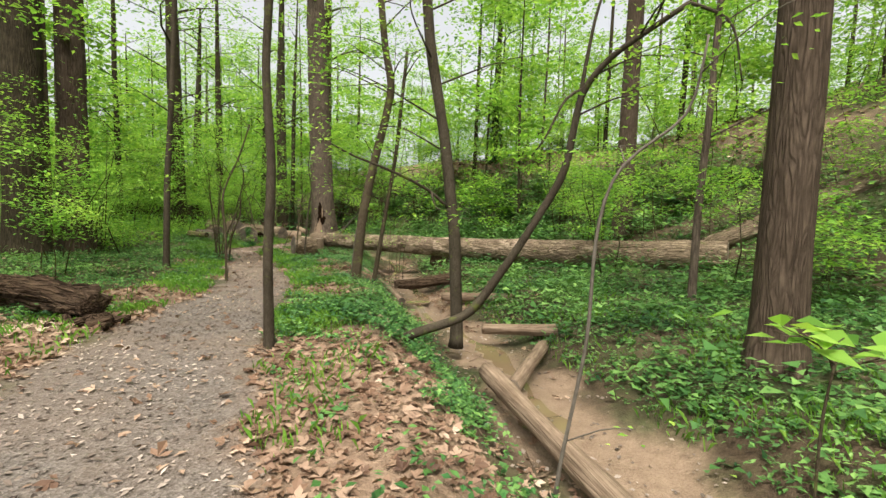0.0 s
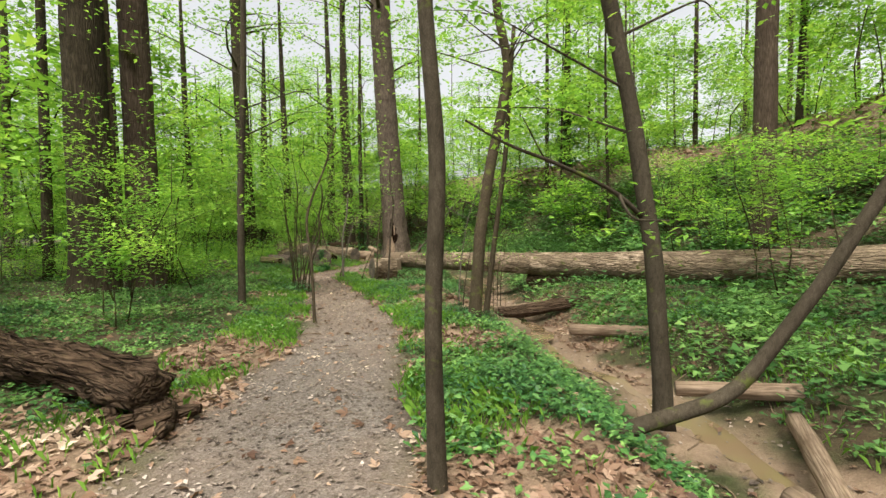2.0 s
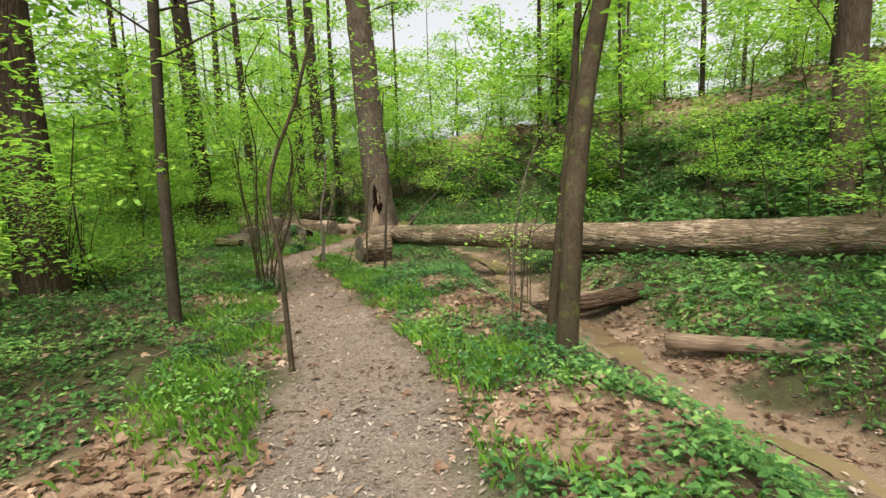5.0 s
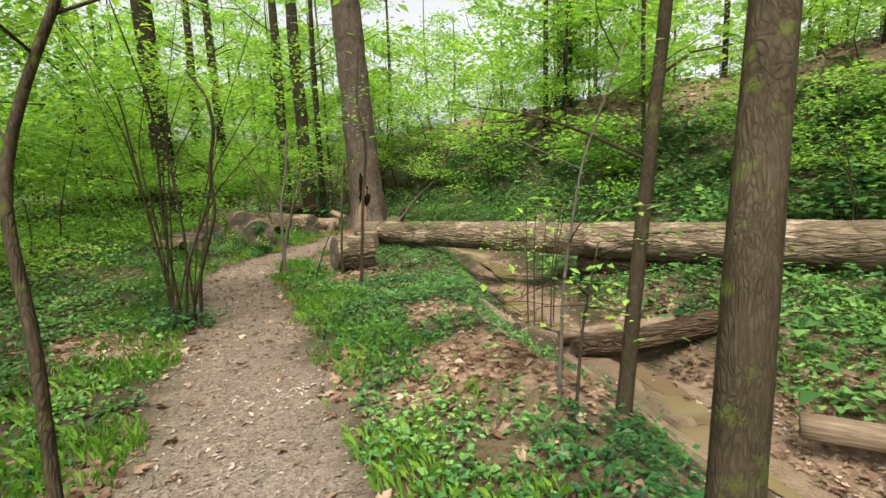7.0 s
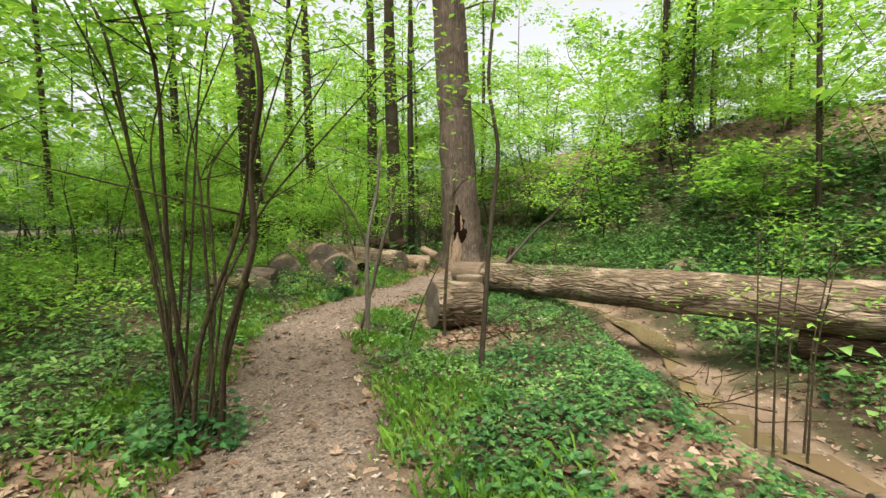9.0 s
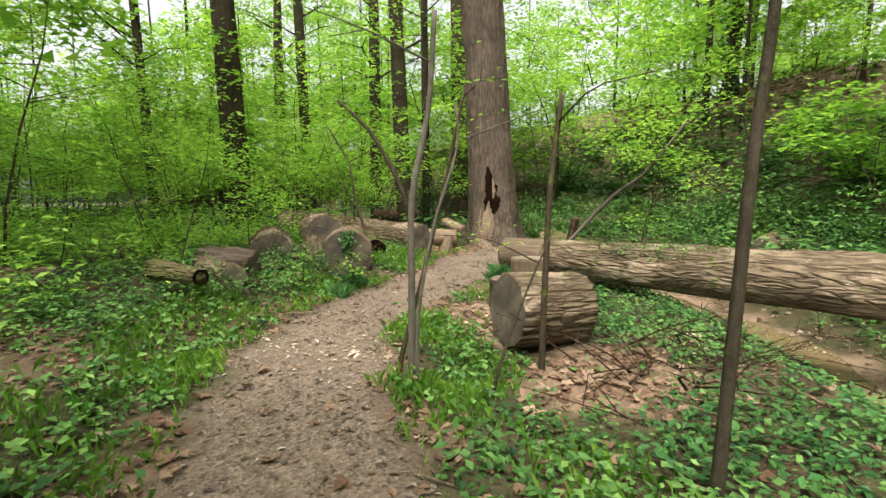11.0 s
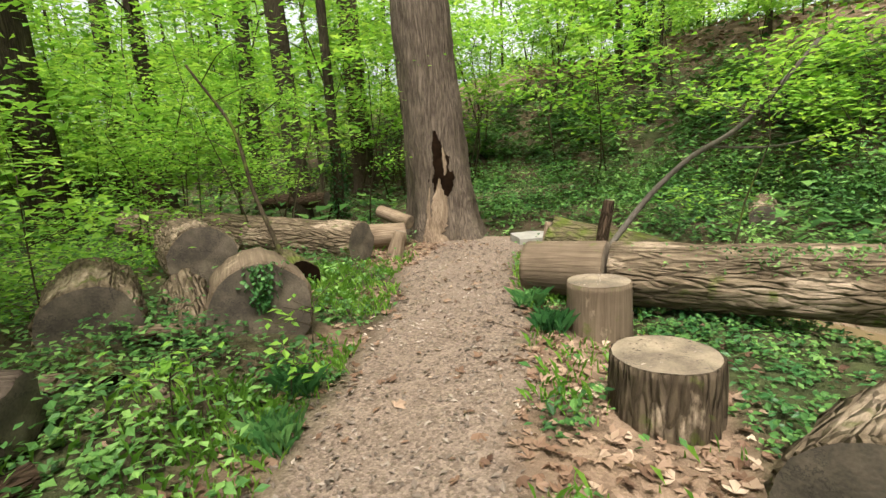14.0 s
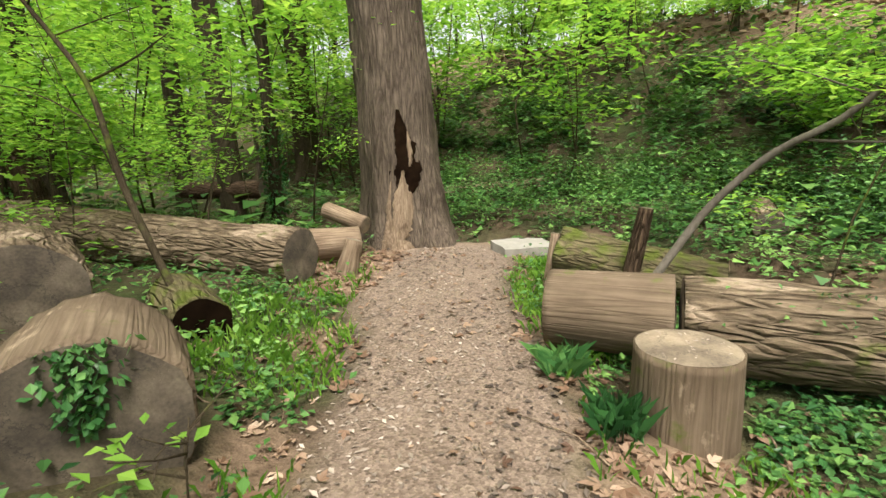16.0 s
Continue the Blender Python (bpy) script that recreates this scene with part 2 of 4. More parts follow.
def ease(v):
    v = np.clip(v, 0, 1)
    return v * v * (3 - 2 * v)


def wobble(px, py, size, seed=0.0):
    """Smooth unevenness between about -1 and 1."""
    a = 0.0
    for i, (u, v) in enumerate(((1, 0.4), (-0.6, 1.1), (0.3, -1.7), (1.9, 1.3))):
        a = a + np.sin((px * u + py * v) * 2.2 / size + 1.7 * i + seed) * np.cos((px * v - py * u) * 1.7 / size + 2.9 * i + seed * 1.3)
    return a / 2.4


def trail_half(py):
    return np.interp(py, [0, 5, 8, 12, 17, 20, 24], [0.95, 0.85, 0.66, 0.55, 0.55, 0.66, 0.8])


def zones(px, py):
    dt, _ = away(px, py, TRAIL)
    dc, side = away(px, py, CREEK)
    s = dc * side
    edge = dt - trail_half(py) + 0.10 * wobble(px, py, 0.5) + 0.06 * wobble(px, py, 0.17, 2)
    return dt, s, edge


def height(px, py):
    dt, s, edge = zones(px, py)
    off = ease((edge + 0.1) / 0.8)
    left = np.where(s < 0, off * (0.03 * np.clip(edge, 0, 9) + np.interp(py, [12.5, 15, 21, 24], [0, 0.22, 0.22, 0]) * ease(edge / 1.1) * (px < -7.2)), 0)
    left = left - np.where((s < 0) & (px > -7.1), np.interp(py, [14, 16, 21, 22.5], [0, 0.17, 0.17, 0]) * ease((edge - 0.05) / 0.8), 0)
    bedw = 0.45 + 0.2 * wobble(px, py, 2.5, 1)
    z = left + off * (0.05 * wobble(px, py, 1.1) + 0.025 * wobble(px, py, 0.35, 4))
    z = np.where(s < 0, z - 0.8 * (1 - ease((-s - bedw) / 1.35)) * ease((edge - 0.1) / 0.7), z)
    r = s - 0.5
    foot = np.interp(py, [12, 24, 30], [7.0, 5.6, 5.0])
    rise = -0.8 + 0.45 * ease(r / 1.5) + 0.07 * np.clip(r, 0, 1e9) + 0.3 * np.logaddexp(0, (r - foot) * 1.8)
    rise = np.where(rise > 5.6, 5.6 + 1.6 * (1 - np.exp(-(rise - 5.6) / 1.6)), rise)
    rise = rise + 0.12 * wobble(px, py, 2.0, 3) * ease(r / 2) + 0.5 * wobble(px, py, 9, 5) * ease((r - 5) / 8)
    return np.where(s > 0, rise, z)


def mesh_ob(name, verts, faces, mat, smooth=True, tone=None, parent=None, quads=None):
    """A mesh from arrays: faces all of one size."""
    me = bpy.data.meshes.new(name)
    verts, faces = np.asarray(verts, np.float32), np.asarray(faces, np.int32)
    n, k = faces.shape
    me.vertices.add(len(verts))
    me.vertices.foreach_set("co", verts.ravel())
    me.loops.add(n * k)
    me.loops.foreach_set("vertex_index", faces.ravel())
    me.polygons.add(n)
    me.polygons.foreach_set("loop_start", np.arange(n, dtype=np.int32) * k)
    me.update(calc_edges=True)
    me.validate()
    me.polygons.foreach_set("use_smooth", np.full(n, smooth))
    if tone is not None:
        a = me.attributes.new("tone", "FLOAT", "FACE")
        a.data.foreach_set("value", np.asarray(tone, np.float32))
    me.materials.append(mat)
    ob = new(name, me)
    if parent is not None:
        ob.parent = parent
        if name in ("limbs", "branches", "stems", "crown", "foliage"):
            ob["kind"] = "stuff"
    return ob


def spread(lo, hi, step, far_lo, far_hi):
    inner = list(np.arange(lo, hi, step))
    a, d = lo, step
    low = []
    while a > far_lo:
        d *= 1.12
        a -= d
        low.append(a)
    a, d = inner[-1], step
    high = []
    while a < far_hi:
        d *= 1.12
        a += d
        high.append(a)
    return np.array(low[::-1] + inner + high)


gx, gy = spread(-10.5, 4, 0.155, -400, 400), spread(0.5, 24, 0.165, -300, 500)
GX, GY = np.meshgrid(gx, gy)
GZ = height(GX, GY)
nx, ny = len(gx), len(gy)
idx = np.arange(nx * ny).reshape(ny, nx)
quads = np.stack([idx[:-1, :-1], idx[:-1, 1:], idx[1:, 1:], idx[1:, :-1]], -1).reshape(-1, 4)
ground = mesh_ob("ground", np.stack([GX, GY, GZ], -1).reshape(-1, 3), quads, SOIL)
tagged(ground, "brown forest floor with a gritty footpath and sandy creek bed", "ground", kind="structure")
_dt, _s, _edge = zones(GX, GY)
LITTER_SPOTS = [(0.6, 3.9, 1.3), (0.4, 5.4, 0.9), (-3.0, 4.7, 1.0), (-2.8, 6.0, 0.7), (-2.2, 11.9, 0.8), (-2.9, 13.4, 0.4), (-6.3, 17.6, 0.6), (-6.3, 18.7, 0.6), (-8.6, 22.6, 0.9), (-3.6, 7.6, 0.6), (-1.2, 8.8, 0.6), (-6.0, 12.0, 0.6), (-5.0, 16.4, 0.7), (-8.3, 23.6, 0.7), (-7.1, 24.0, 0.6), (0.2, 10.4, 0.6), (0.6, 12.2, 0.6), (0.5, 13.4, 0.9), (-0.3, 15.8, 0.6), (-6.55, 17.9, 0.4), (-6.6, 19.0, 0.35)]


def litter_amount(px, py):
    a = 0.25 * ease((wobble(px, py, 1.6, 8) - 0.1) / 0.5)
    for cx, cy, r in LITTER_SPOTS:
        a = np.maximum(a, ease((r * 1.3 - np.hypot(px - cx, py - cy) + 0.3 * wobble(px, py, 0.6, 2)) / (0.6 * r)))
    _, s, edge = zones(px, py)
    a = np.maximum(a, 0.8 * ease((0.35 - np.abs(edge - 0.2)) / 0.3) * ease(wobble(px, py, 0.9, 5) * 2))
    hill = ease((s - 11.5) / 3.5) * ease((wobble(px, py, 5, 11) + 1.0) / 0.7)
    return np.maximum(a, 0.9 * hill)


for nm, val in (("trail", ease((0.1 - _edge) / 0.25)), ("sand", ease((np.interp(GY, [6, 10, 20], [0.8, 0.6, 0.5]) + 0.3 * wobble(GX, GY, 0.8, 6) - np.abs(_s - 0.15)) / 0.35) * (GY < 27)), ("litter", litter_amount(GX, GY)), ("clay", 0.85 * ease((GY - 7) / 7))):
    at = ground.data.attributes.new(nm, "FLOAT", "POINT")
    at.data.foreach_set("value", val.astype(np.float32).ravel())

# shallow water lying in the creek
wpts = []
for (ax, ay), (bx, by) in zip(CREEK[1:-2], CREEK[2:-1]):
    for k in np.arange(0, 1, 0.1):
        wpts.append((ax + (bx - ax) * k, ay + (by - ay) * k))
wp = np.array(wpts)
for _ in range(30):
    wp[1:-1] = (wp[:-2] + 2 * wp[1:-1] + wp[2:]) / 4
wpts = [tuple(p) for p in wp]
wv, wf = [], []
for i, (px, py) in enumerate(wpts):
    w = 0.2 + 0.1 * math.sin(i * 0.37) + 0.03 * math.sin(i * 1.1)
    if 9 < py < 12 or py < 6:
        w *= 0.45
    tx, ty = Vector((wpts[min(i + 1, len(wpts) - 1)][0] - wpts[max(i - 1, 0)][0], wpts[min(i + 1, len(wpts) - 1)][1] - wpts[max(i - 1, 0)][1])).normalized()
    o = 0.2 * math.sin(i * 0.23)
    zc = float(height(np.array(px + ty * o), np.array(py - tx * o))) + 0.014
    wv += [(px + ty * (o + w), py - tx * (o + w), zc), (px + ty * (o - w), py - tx * (o - w), zc)]
wf = [(2 * i, 2 * i + 1, 2 * i + 3, 2 * i + 2) for i in range(len(wpts) - 1)]
tagged(mesh_ob("water", wv, wf, WATER), "shallow brown stream water on sand", "water", kind="structure")

# ---- builders for wood and leaves ----
def tube(points, radii, sides=10, rough=0.06, seed=0, step=0.25, flare=0.0, flare_h=0.6, ridges=0):
    """Vertices and quads of a round limb along points; uneven, closed by a cap of quads."""
    pts = [Vector(p) for p in points]
    lens = [0]
    for a, b in zip(pts, pts[1:]):
        lens.append(lens[-1] + (b - a).length)
    n = max(3, int(lens[-1] / step) + 1)
    ks = np.linspace(0, lens[-1], n)
    P = np.stack([np.interp(ks, lens, [p[i] for p in pts]) for i in range(3)], 1)
    if n > 6:
        for _ in range(2):
            P[1:-1] = (P[:-2] + 2 * P[1:-1] + P[2:]) / 4
    R = np.interp(ks, lens, radii)
    V, Q = [], []
    ref = Vector((1, 0, 0.01))
    for i in range(n):
        d = Vector(P[min(i + 1, n - 1)] - P[max(i - 1, 0)]).normalized()
        u = (ref - d * ref.dot(d)).normalized()
        if abs(d.x) > 0.95:
            u = (Vector((0, 1, 0)) - d * d.y).normalized()
        w = d.cross(u)
        for j in range(sides):
            a = 2 * math.pi * j / sides
            r = R[i] * (1 + rough * noise.noise((math.cos(a) * 1.6 + seed * 3.1, math.sin(a) * 1.6, ks[i] * 1.1 + seed)))
            if flare:
                f = math.exp(-ks[i] / flare_h)
                r *= 1 + flare * f * (1 + 0.5 * math.sin(a * 5 + seed))
            if ridges:
                r *= 1 + ridges * (noise.noise((math.cos(a) * 7, math.sin(a) * 7, ks[i] * 1.3 + seed)) + 0.6 * noise.noise((math.cos(a) * 15, math.sin(a) * 15, ks[i] * 5.0 + seed)))
            V.append(tuple(P[i] + np.array(u) * r * math.cos(a) + np.array(w) * r * math.sin(a)))
    for i in range(n - 1):
        for j in range(sides):
            k = (j + 1) % sides
            Q.append((i * sides + j, i * sides + k, (i + 1) * sides + k, (i + 1) * sides + j))
    m = len(V)
    V += [tuple(P[0]), tuple(P[-1])]
    for j in range(0, sides - 1, 2):
        Q.append((m, (j + 2) % sides, j + 1, j))
        b = (n - 1) * sides
        Q.append((m + 1, b + j, b + j + 1, b + (j + 2) % sides))
    return V, Q


def joined(tubes):
    V, Q = [], []
    for v, q in tubes:
        o = len(V)
        V += v
        Q += [tuple(i + o for i in f) for f in q]
    return V, Q


def leaves(pos, size, rng, up=0.7, slim=0.55, droop=0.15, lobes=1, far=False):
    """Folded leaf blades: four corners, two triangles each, facing mostly up; far ones are one triangle."""
    n = len(pos)
    pos, size = np.asarray(pos, float), np.broadcast_to(np.asarray(size, float), (n,))[:, None]
    a = rng.uniform(0, 2 * np.pi, n)
    tilt = rng.normal(0, 1 - up, n)
    d = np.stack([np.cos(a), np.sin(a), tilt - droop], 1)
    d /= np.linalg.norm(d, axis=1)[:, None]
    s = np.stack([-np.sin(a), np.cos(a), rng.normal(0, 1 - up, n)], 1)
    s /= np.linalg.norm(s, axis=1)[:, None]
    if far:
        v = np.stack([pos, pos + d * size + s * size * slim * 0.7, pos + d * size * 0.75 - s * size * slim * 0.7], 1)
        return v.reshape(-1, 3), np.arange(n * 3).reshape(-1, 3)
    nrm = np.cross(d, s)
    if lobes > 1:
        parts = [(d, s, 1.0)]
        for sg in (-1, 1):
            parts.append((d * 0.62 + s * sg * 0.78, s * 0.62 - d * sg * 0.78, 0.72))
        vs = []
        for dd, ss, k in parts:
            z = size * k
            ww = slim * z * 0.5
            curl = rng.normal(0.12, 0.12, (n, 1)) * z
            vs.append(np.stack([pos, pos + dd * z * 0.55 + ss * ww + nrm * curl, pos + dd * z, pos + dd * z * 0.55 - ss * ww + nrm * curl * 0.4], 1))
        v = np.stack(vs, 1)
        f = np.arange(n * 3)[:, None] * 4
        return v.reshape(-1, 3), np.concatenate([f + [0, 1, 2], f + [0, 2, 3]], 1).reshape(-1, 3)
    w = slim * size * 0.5
    v = np.stack([pos, pos + d * size * 0.5 + s * w + nrm * size * 0.1, pos + d * size, pos + d * size * 0.5 - s * w + nrm * size * 0.1], 1)
    f = np.arange(n)[:, None] * 4
    return v.reshape(-1, 3), np.concatenate([f + [0, 1, 2], f + [0, 2, 3]], 1).reshape(-1, 3)


def leaf_ob(name, pos, size, mat, rng, parent=None, tone=None, **kw):
    if parent is not None:
        # the walked way stays free of hanging leaves
        w = np.asarray(pos, float) + np.array(parent.location)
        keep = ~((away(w[:, 0], w[:, 1], TRAIL)[0] < 0.95) & (w[:, 2] < 2.5) & (w[:, 2] > 0.4))
        pos, size = np.asarray(pos, float)[keep], np.broadcast_to(size, (len(pos),))[keep]
        tone = None
    v, f = leaves(pos, size, rng, **kw)
    n = len(pos)
    if tone is None:
        q = np.asarray(pos, float)
        tone = np.clip(0.5 + 0.3 * wobble(q[:, 0] + q[:, 2], q[:, 1] + 0.7 * q[:, 2], 1.1, 3) + rng.normal(0, 0.16, n), 0, 1)
    return mesh_ob(name, v, f, mat, False, tone if kw.get("far") else np.repeat(tone, 2 * (3 if kw.get("lobes", 1) > 1 else 1)), parent)


def empty(name, at):
    e = new(name)
    e.location = at
    return e


def rel(points, at):
    return [tuple(np.asarray(p, float) - np.asarray(at, float)) for p in points]


def gz(x, y):
    return float(height(np.array(float(x)), np.array(float(y))))


def spray(rng, tips, n, r):
    """Leaf places in flat sprays about twig ends."""
    tips = np.asarray(tips)
    c = tips[rng.integers(0, len(tips), n)]
    return c + rng.normal(0, 1, (n, 3)) * np.array([r, r, r * 0.35])


def sapling(points, r0, r1, mat, label, limbs=4, leafn=150, leaf_size=0.07, seed=0, extra=(), start=0.45, reach=1.0, cat="sapling", name="sapling", sides=8, more=0.0, group="", flare=0.3):
    """A young tree along the given line, with side limbs and sprays of fresh leaves."""
    rng = np.random.default_rng(seed)
    mat = BARK_SLIM if mat is BARK_DARK else mat
    points = [tuple(p) for p in points]
    at = points[0]
    if more:
        d = Vector(points[-1]) - Vector(points[-2])
        d.normalize()
        points.append(tuple(Vector(points[-1]) + (d + Vector((0, 0, 0.8))).normalized() * more))
    root = empty(name, at)
    lens = np.linspace(r0, r1, len(points))
    below = (at[0], at[1], at[2] - 0.15)
    stem = tube(rel([below] + points, at), [r0] + list(lens), sides, 0.1, seed, 0.14, flare, 0.15)
    mesh_ob("trunk", *stem, mat, parent=root)
    twigs, tips = [], []
    P = np.array(points)
    for line, ra in extra:
        twigs.append(tube(rel(line, at), np.linspace(ra, ra * 0.4, len(line)), 6, 0.1, seed, 0.12))
        tips += [line[-1], (np.array(line[-1]) + np.array(line[-2])) / 2]
    for i in range(limbs):
        k = start + (1 - start) * (i + rng.uniform(0, 1)) / limbs
        j = min(int(k * (len(P) - 1)), len(P) - 2)
        b = P[j] + (P[j + 1] - P[j]) * (k * (len(P) - 1) - j)
        a = rng.uniform(0, 6.28)
        ln = reach * rng.uniform(0.6, 1.3)
        e1 = b + np.array([math.cos(a) * ln * 0.5, math.sin(a) * ln * 0.5, 0.25 * ln])
        e2 = b + np.array([math.cos(a + 0.3) * ln, math.sin(a + 0.3) * ln, 0.3 * ln])
        e3 = e1 + np.array([math.cos(a - 0.8) * ln * 0.5, math.sin(a - 0.8) * ln * 0.5, 0.05])
        rb = min(0.016, max(0.006, r1 * 0.5))
        twigs += [tube(rel([b, e1, e2], at), [rb, rb * 0.6, 0.003], 5, 0.1, i, 0.15), tube(rel([e1, e3], at), [rb * 0.5, 0.003], 4, 0.1, i, 0.2)]
        tips += [e1, e2, e3, (e1 + e2) / 2]
    if twigs:
        mesh_ob("branches", *joined(twigs), mat, parent=root)
    if leafn and tips:
        leaf_ob("foliage", spray(rng, rel(tips, at), leafn, 0.22 * reach), leaf_size * rng.uniform(0.6, 1.3, leafn), LEAF_FRESH, rng, root)
    return tagged(root, label, cat, group)


def big_tree(x, y, dia, h, lean=(0, 0), mat=None, label="", seed=0, leafn=1500, crown_r=3.5, crown_z=7.0, limbs=7, sides=20, flare=0.55, name="tree", group="", leaf_size=0.2, ridges=0.0, z=None, flare_h=0.35):
    rng = np.random.default_rng(1000 + seed)
    z = gz(x, y) if z is None else z
    root = empty(name, (x, y, z))
    top = (lean[0] * h, lean[1] * h, h)
    mid = (lean[0] * h * 0.5 + rng.normal(0, 0.1), lean[1] * h * 0.5 + rng.normal(0, 0.1), h * 0.5)
    mesh_ob("trunk", *tube([(0, 0, -0.3), (0, 0, 0.0), mid, top], [dia * 0.5, dia * 0.5, dia * 0.4, dia * 0.12], sides, 0.07, seed, (0.9 if sides < 9 else 0.35) if ridges == 0 else 0.15, flare, flare_h, ridges), mat or BARK_GREY, parent=root)
    tw, tips = [], []
    for i in range(limbs):
        k = rng.uniform(crown_z / h, 0.97)
        b = np.array([np.interp(k, [0, 0.5, 1], [0, mid[q], top[q]]) for q in range(3)])
        a, ln = rng.uniform(0, 6.28), crown_r * rng.uniform(0.5, 1.1)
        e1 = b + np.array([math.cos(a) * ln * 0.5, math.sin(a) * ln * 0.5, ln * 0.3])
        e2 = b + np.array([math.cos(a + 0.4) * ln, math.sin(a + 0.4) * ln, ln * 0.45])
        e3 = e1 + np.array([math.cos(a - 0.9), math.sin(a - 0.9), 0.2]) * ln * 0.5
        r = dia * 0.1
        tw += [tube([b, e1, e2], [r, r * 0.6, 0.01], 4, 0.1, i, 1.2), tube([e1, e3], [r * 0.5, 0.01], 4, 0.1, i, 1.5)]
        tips += [e1, e2, e3, (e1 + e2) / 2, (e1 + e3) / 2]
    if tw:
        mesh_ob("limbs", *joined(tw), mat or BARK_GREY, parent=root)
    if leafn and tips:
        leaf_ob("crown", spray(rng, tips, leafn, crown_r * 0.22), leaf_size * rng.uniform(0.6, 1.4, leafn), LEAF_FRESH, rng, root, up=0.6, far=leaf_size > 0.25)
    return tagged(root, label or "tall forest tree with grey-brown bark and fresh leaves", "tree", group)


def log(a, b, ra, rb, label, mat=None, cut=None, seed=0, name="log", sides=22, rough=0.07, ridges=0.05, mids=(), hollow=False, group="", parts=True):
    """A felled length of trunk; local z runs along it, so that the bark's furrows do. Sawn ends are parts."""
    a, b = Vector(a), Vector(b)
    d = b - a
    m = d.to_track_quat("Z", "Y").to_matrix().to_4x4()
    m.translation = a
    root = empty(name, a)
    root.matrix_world = m
    L = d.length
    inv = m.inverted()
    pts = [(0, 0, 0)] + [tuple(inv @ Vector(p)) for p in mids] + [(0, 0, L)]
    n = len(pts)
    rad = list(np.linspace(ra, rb, n))
    V, Q = tube(pts, rad, sides, rough, seed, (0.045 if L < 2 else 0.1), 0, 0.5, ridges)
    mesh_ob("bark", V, Q, mat or BARK_LOG, parent=root)
    if parts:
        for zc, r, sgn in ((0, ra, -1), (L, rb, 1)):
            rings = []
            faces = []
            for k, rr in enumerate((0.0, 0.35, 0.7, 0.97)):
                for j in range(24):
                    t = 2 * math.pi * j / 24
                    q = r * rr * (1 + rough * 0.8 * noise.noise((math.cos(t) * 1.6 + seed * 3.1, math.sin(t) * 1.6, zc * 1.1 + seed)))
                    dep = 0.004 + (0.006 if rr < 0.9 else 0) + 0.004 * noise.noise((q * 9 * math.cos(t), q * 9 * math.sin(t), seed))
                    if hollow and rr < 0.5:
                        dep = -0.25
                    rings.append((q * math.cos(t), q * math.sin(t), zc + sgn * dep))
            for k in range(3):
                for j in range(24):
                    jj = (j + 1) % 24
                    f = (k * 24 + j, (k + 1) * 24 + j, (k + 1) * 24 + jj, k * 24 + jj)
                    faces.append(f if sgn > 0 else f[::-1])
            end = mesh_ob("sawn_end", rings, faces, ROT_SHADE if hollow else (cut or CUT_GREY), True, parent=root)
    return tagged(root, label, "log", group)

# ---- large trees ----
big_tree(-9.6, 10.8, 0.84, 20, (-0.01, 0), BARK_DARK, "very tall straight tree with dark furrowed bark", 1, 900, crown_z=9)
big_tree(-9.5, 12.0, 0.70, 20, (0.0, 0), BARK_BROWN, "tall straight tree with grey-brown bark", 2, 900, crown_z=9)
big_tree(4.6, 6.74, 0.50, 19, (0.02, 0.0), BARK_BROWN, "large straight tree with smooth brown bark beside the creek", 3, 900, crown_z=8, flare=0.8)
big_tree(5.6, 18.7, 0.66, 18, (0.01, 0), BARK_BROWN, "straight grey-brown tree on the slope", 4, 900, crown_z=7)
hollow_tree = big_tree(-8.05, 24.75, 1.16, 22, (-0.045, 0), BARK_GREY, "huge old tree with a rotten hollow at its foot", 5, 1200, crown_z=10, flare=0.62, sides=72, ridges=0.07, flare_h=0.75)
big_tree(-16.2, 24.4, 0.80, 20, (-0.03, 0), BARK_DARK, "tall leaning tree with dark bark", 6, 1200, crown_z=8)
big_tree(-12.9, 36.7, 1.0, 22, (0, 0), BARK_BROWN, "tall straight tree with reddish brown bark", 7, 1200, crown_z=8)
big_tree(-10.8, 26.7, 0.26, 14, (0.015, 0), BARK_DARK, "slender dark tree with ivy at its foot", 8, 700, 2.0, 5, sides=10, leaf_size=0.14)
big_tree(-15.6, 32.1, 0.58, 20, (0, 0), BARK_DARK, "", 9, 1200)
big_tree(-13.5, 30.8, 0.70, 20, (-0.01, 0), BARK_DARK, "", 10, 1200)
big_tree(-15.4, 26.9, 0.40, 16, (-0.02, 0), BARK_DARK, "", 11, 1000, 2.6, 5)
big_tree(0.0, 40.0, 0.6, 16, (0.02, 0), BARK_DARK, "ivy-clad tree on the hillside", 12, 1200)
big_tree(-20.5, 31.5, 0.55, 15, (0.03, 0.0), BARK_DARK, "", 13, 1000)

# foot of the old tree: rotten hollow with its shade painted on, and bare wood
bark_pts = np.array([v.co for v in [c for c in hollow_tree.children if c.name.startswith("trunk")][0].data.vertices if v.co.z < 3.5])


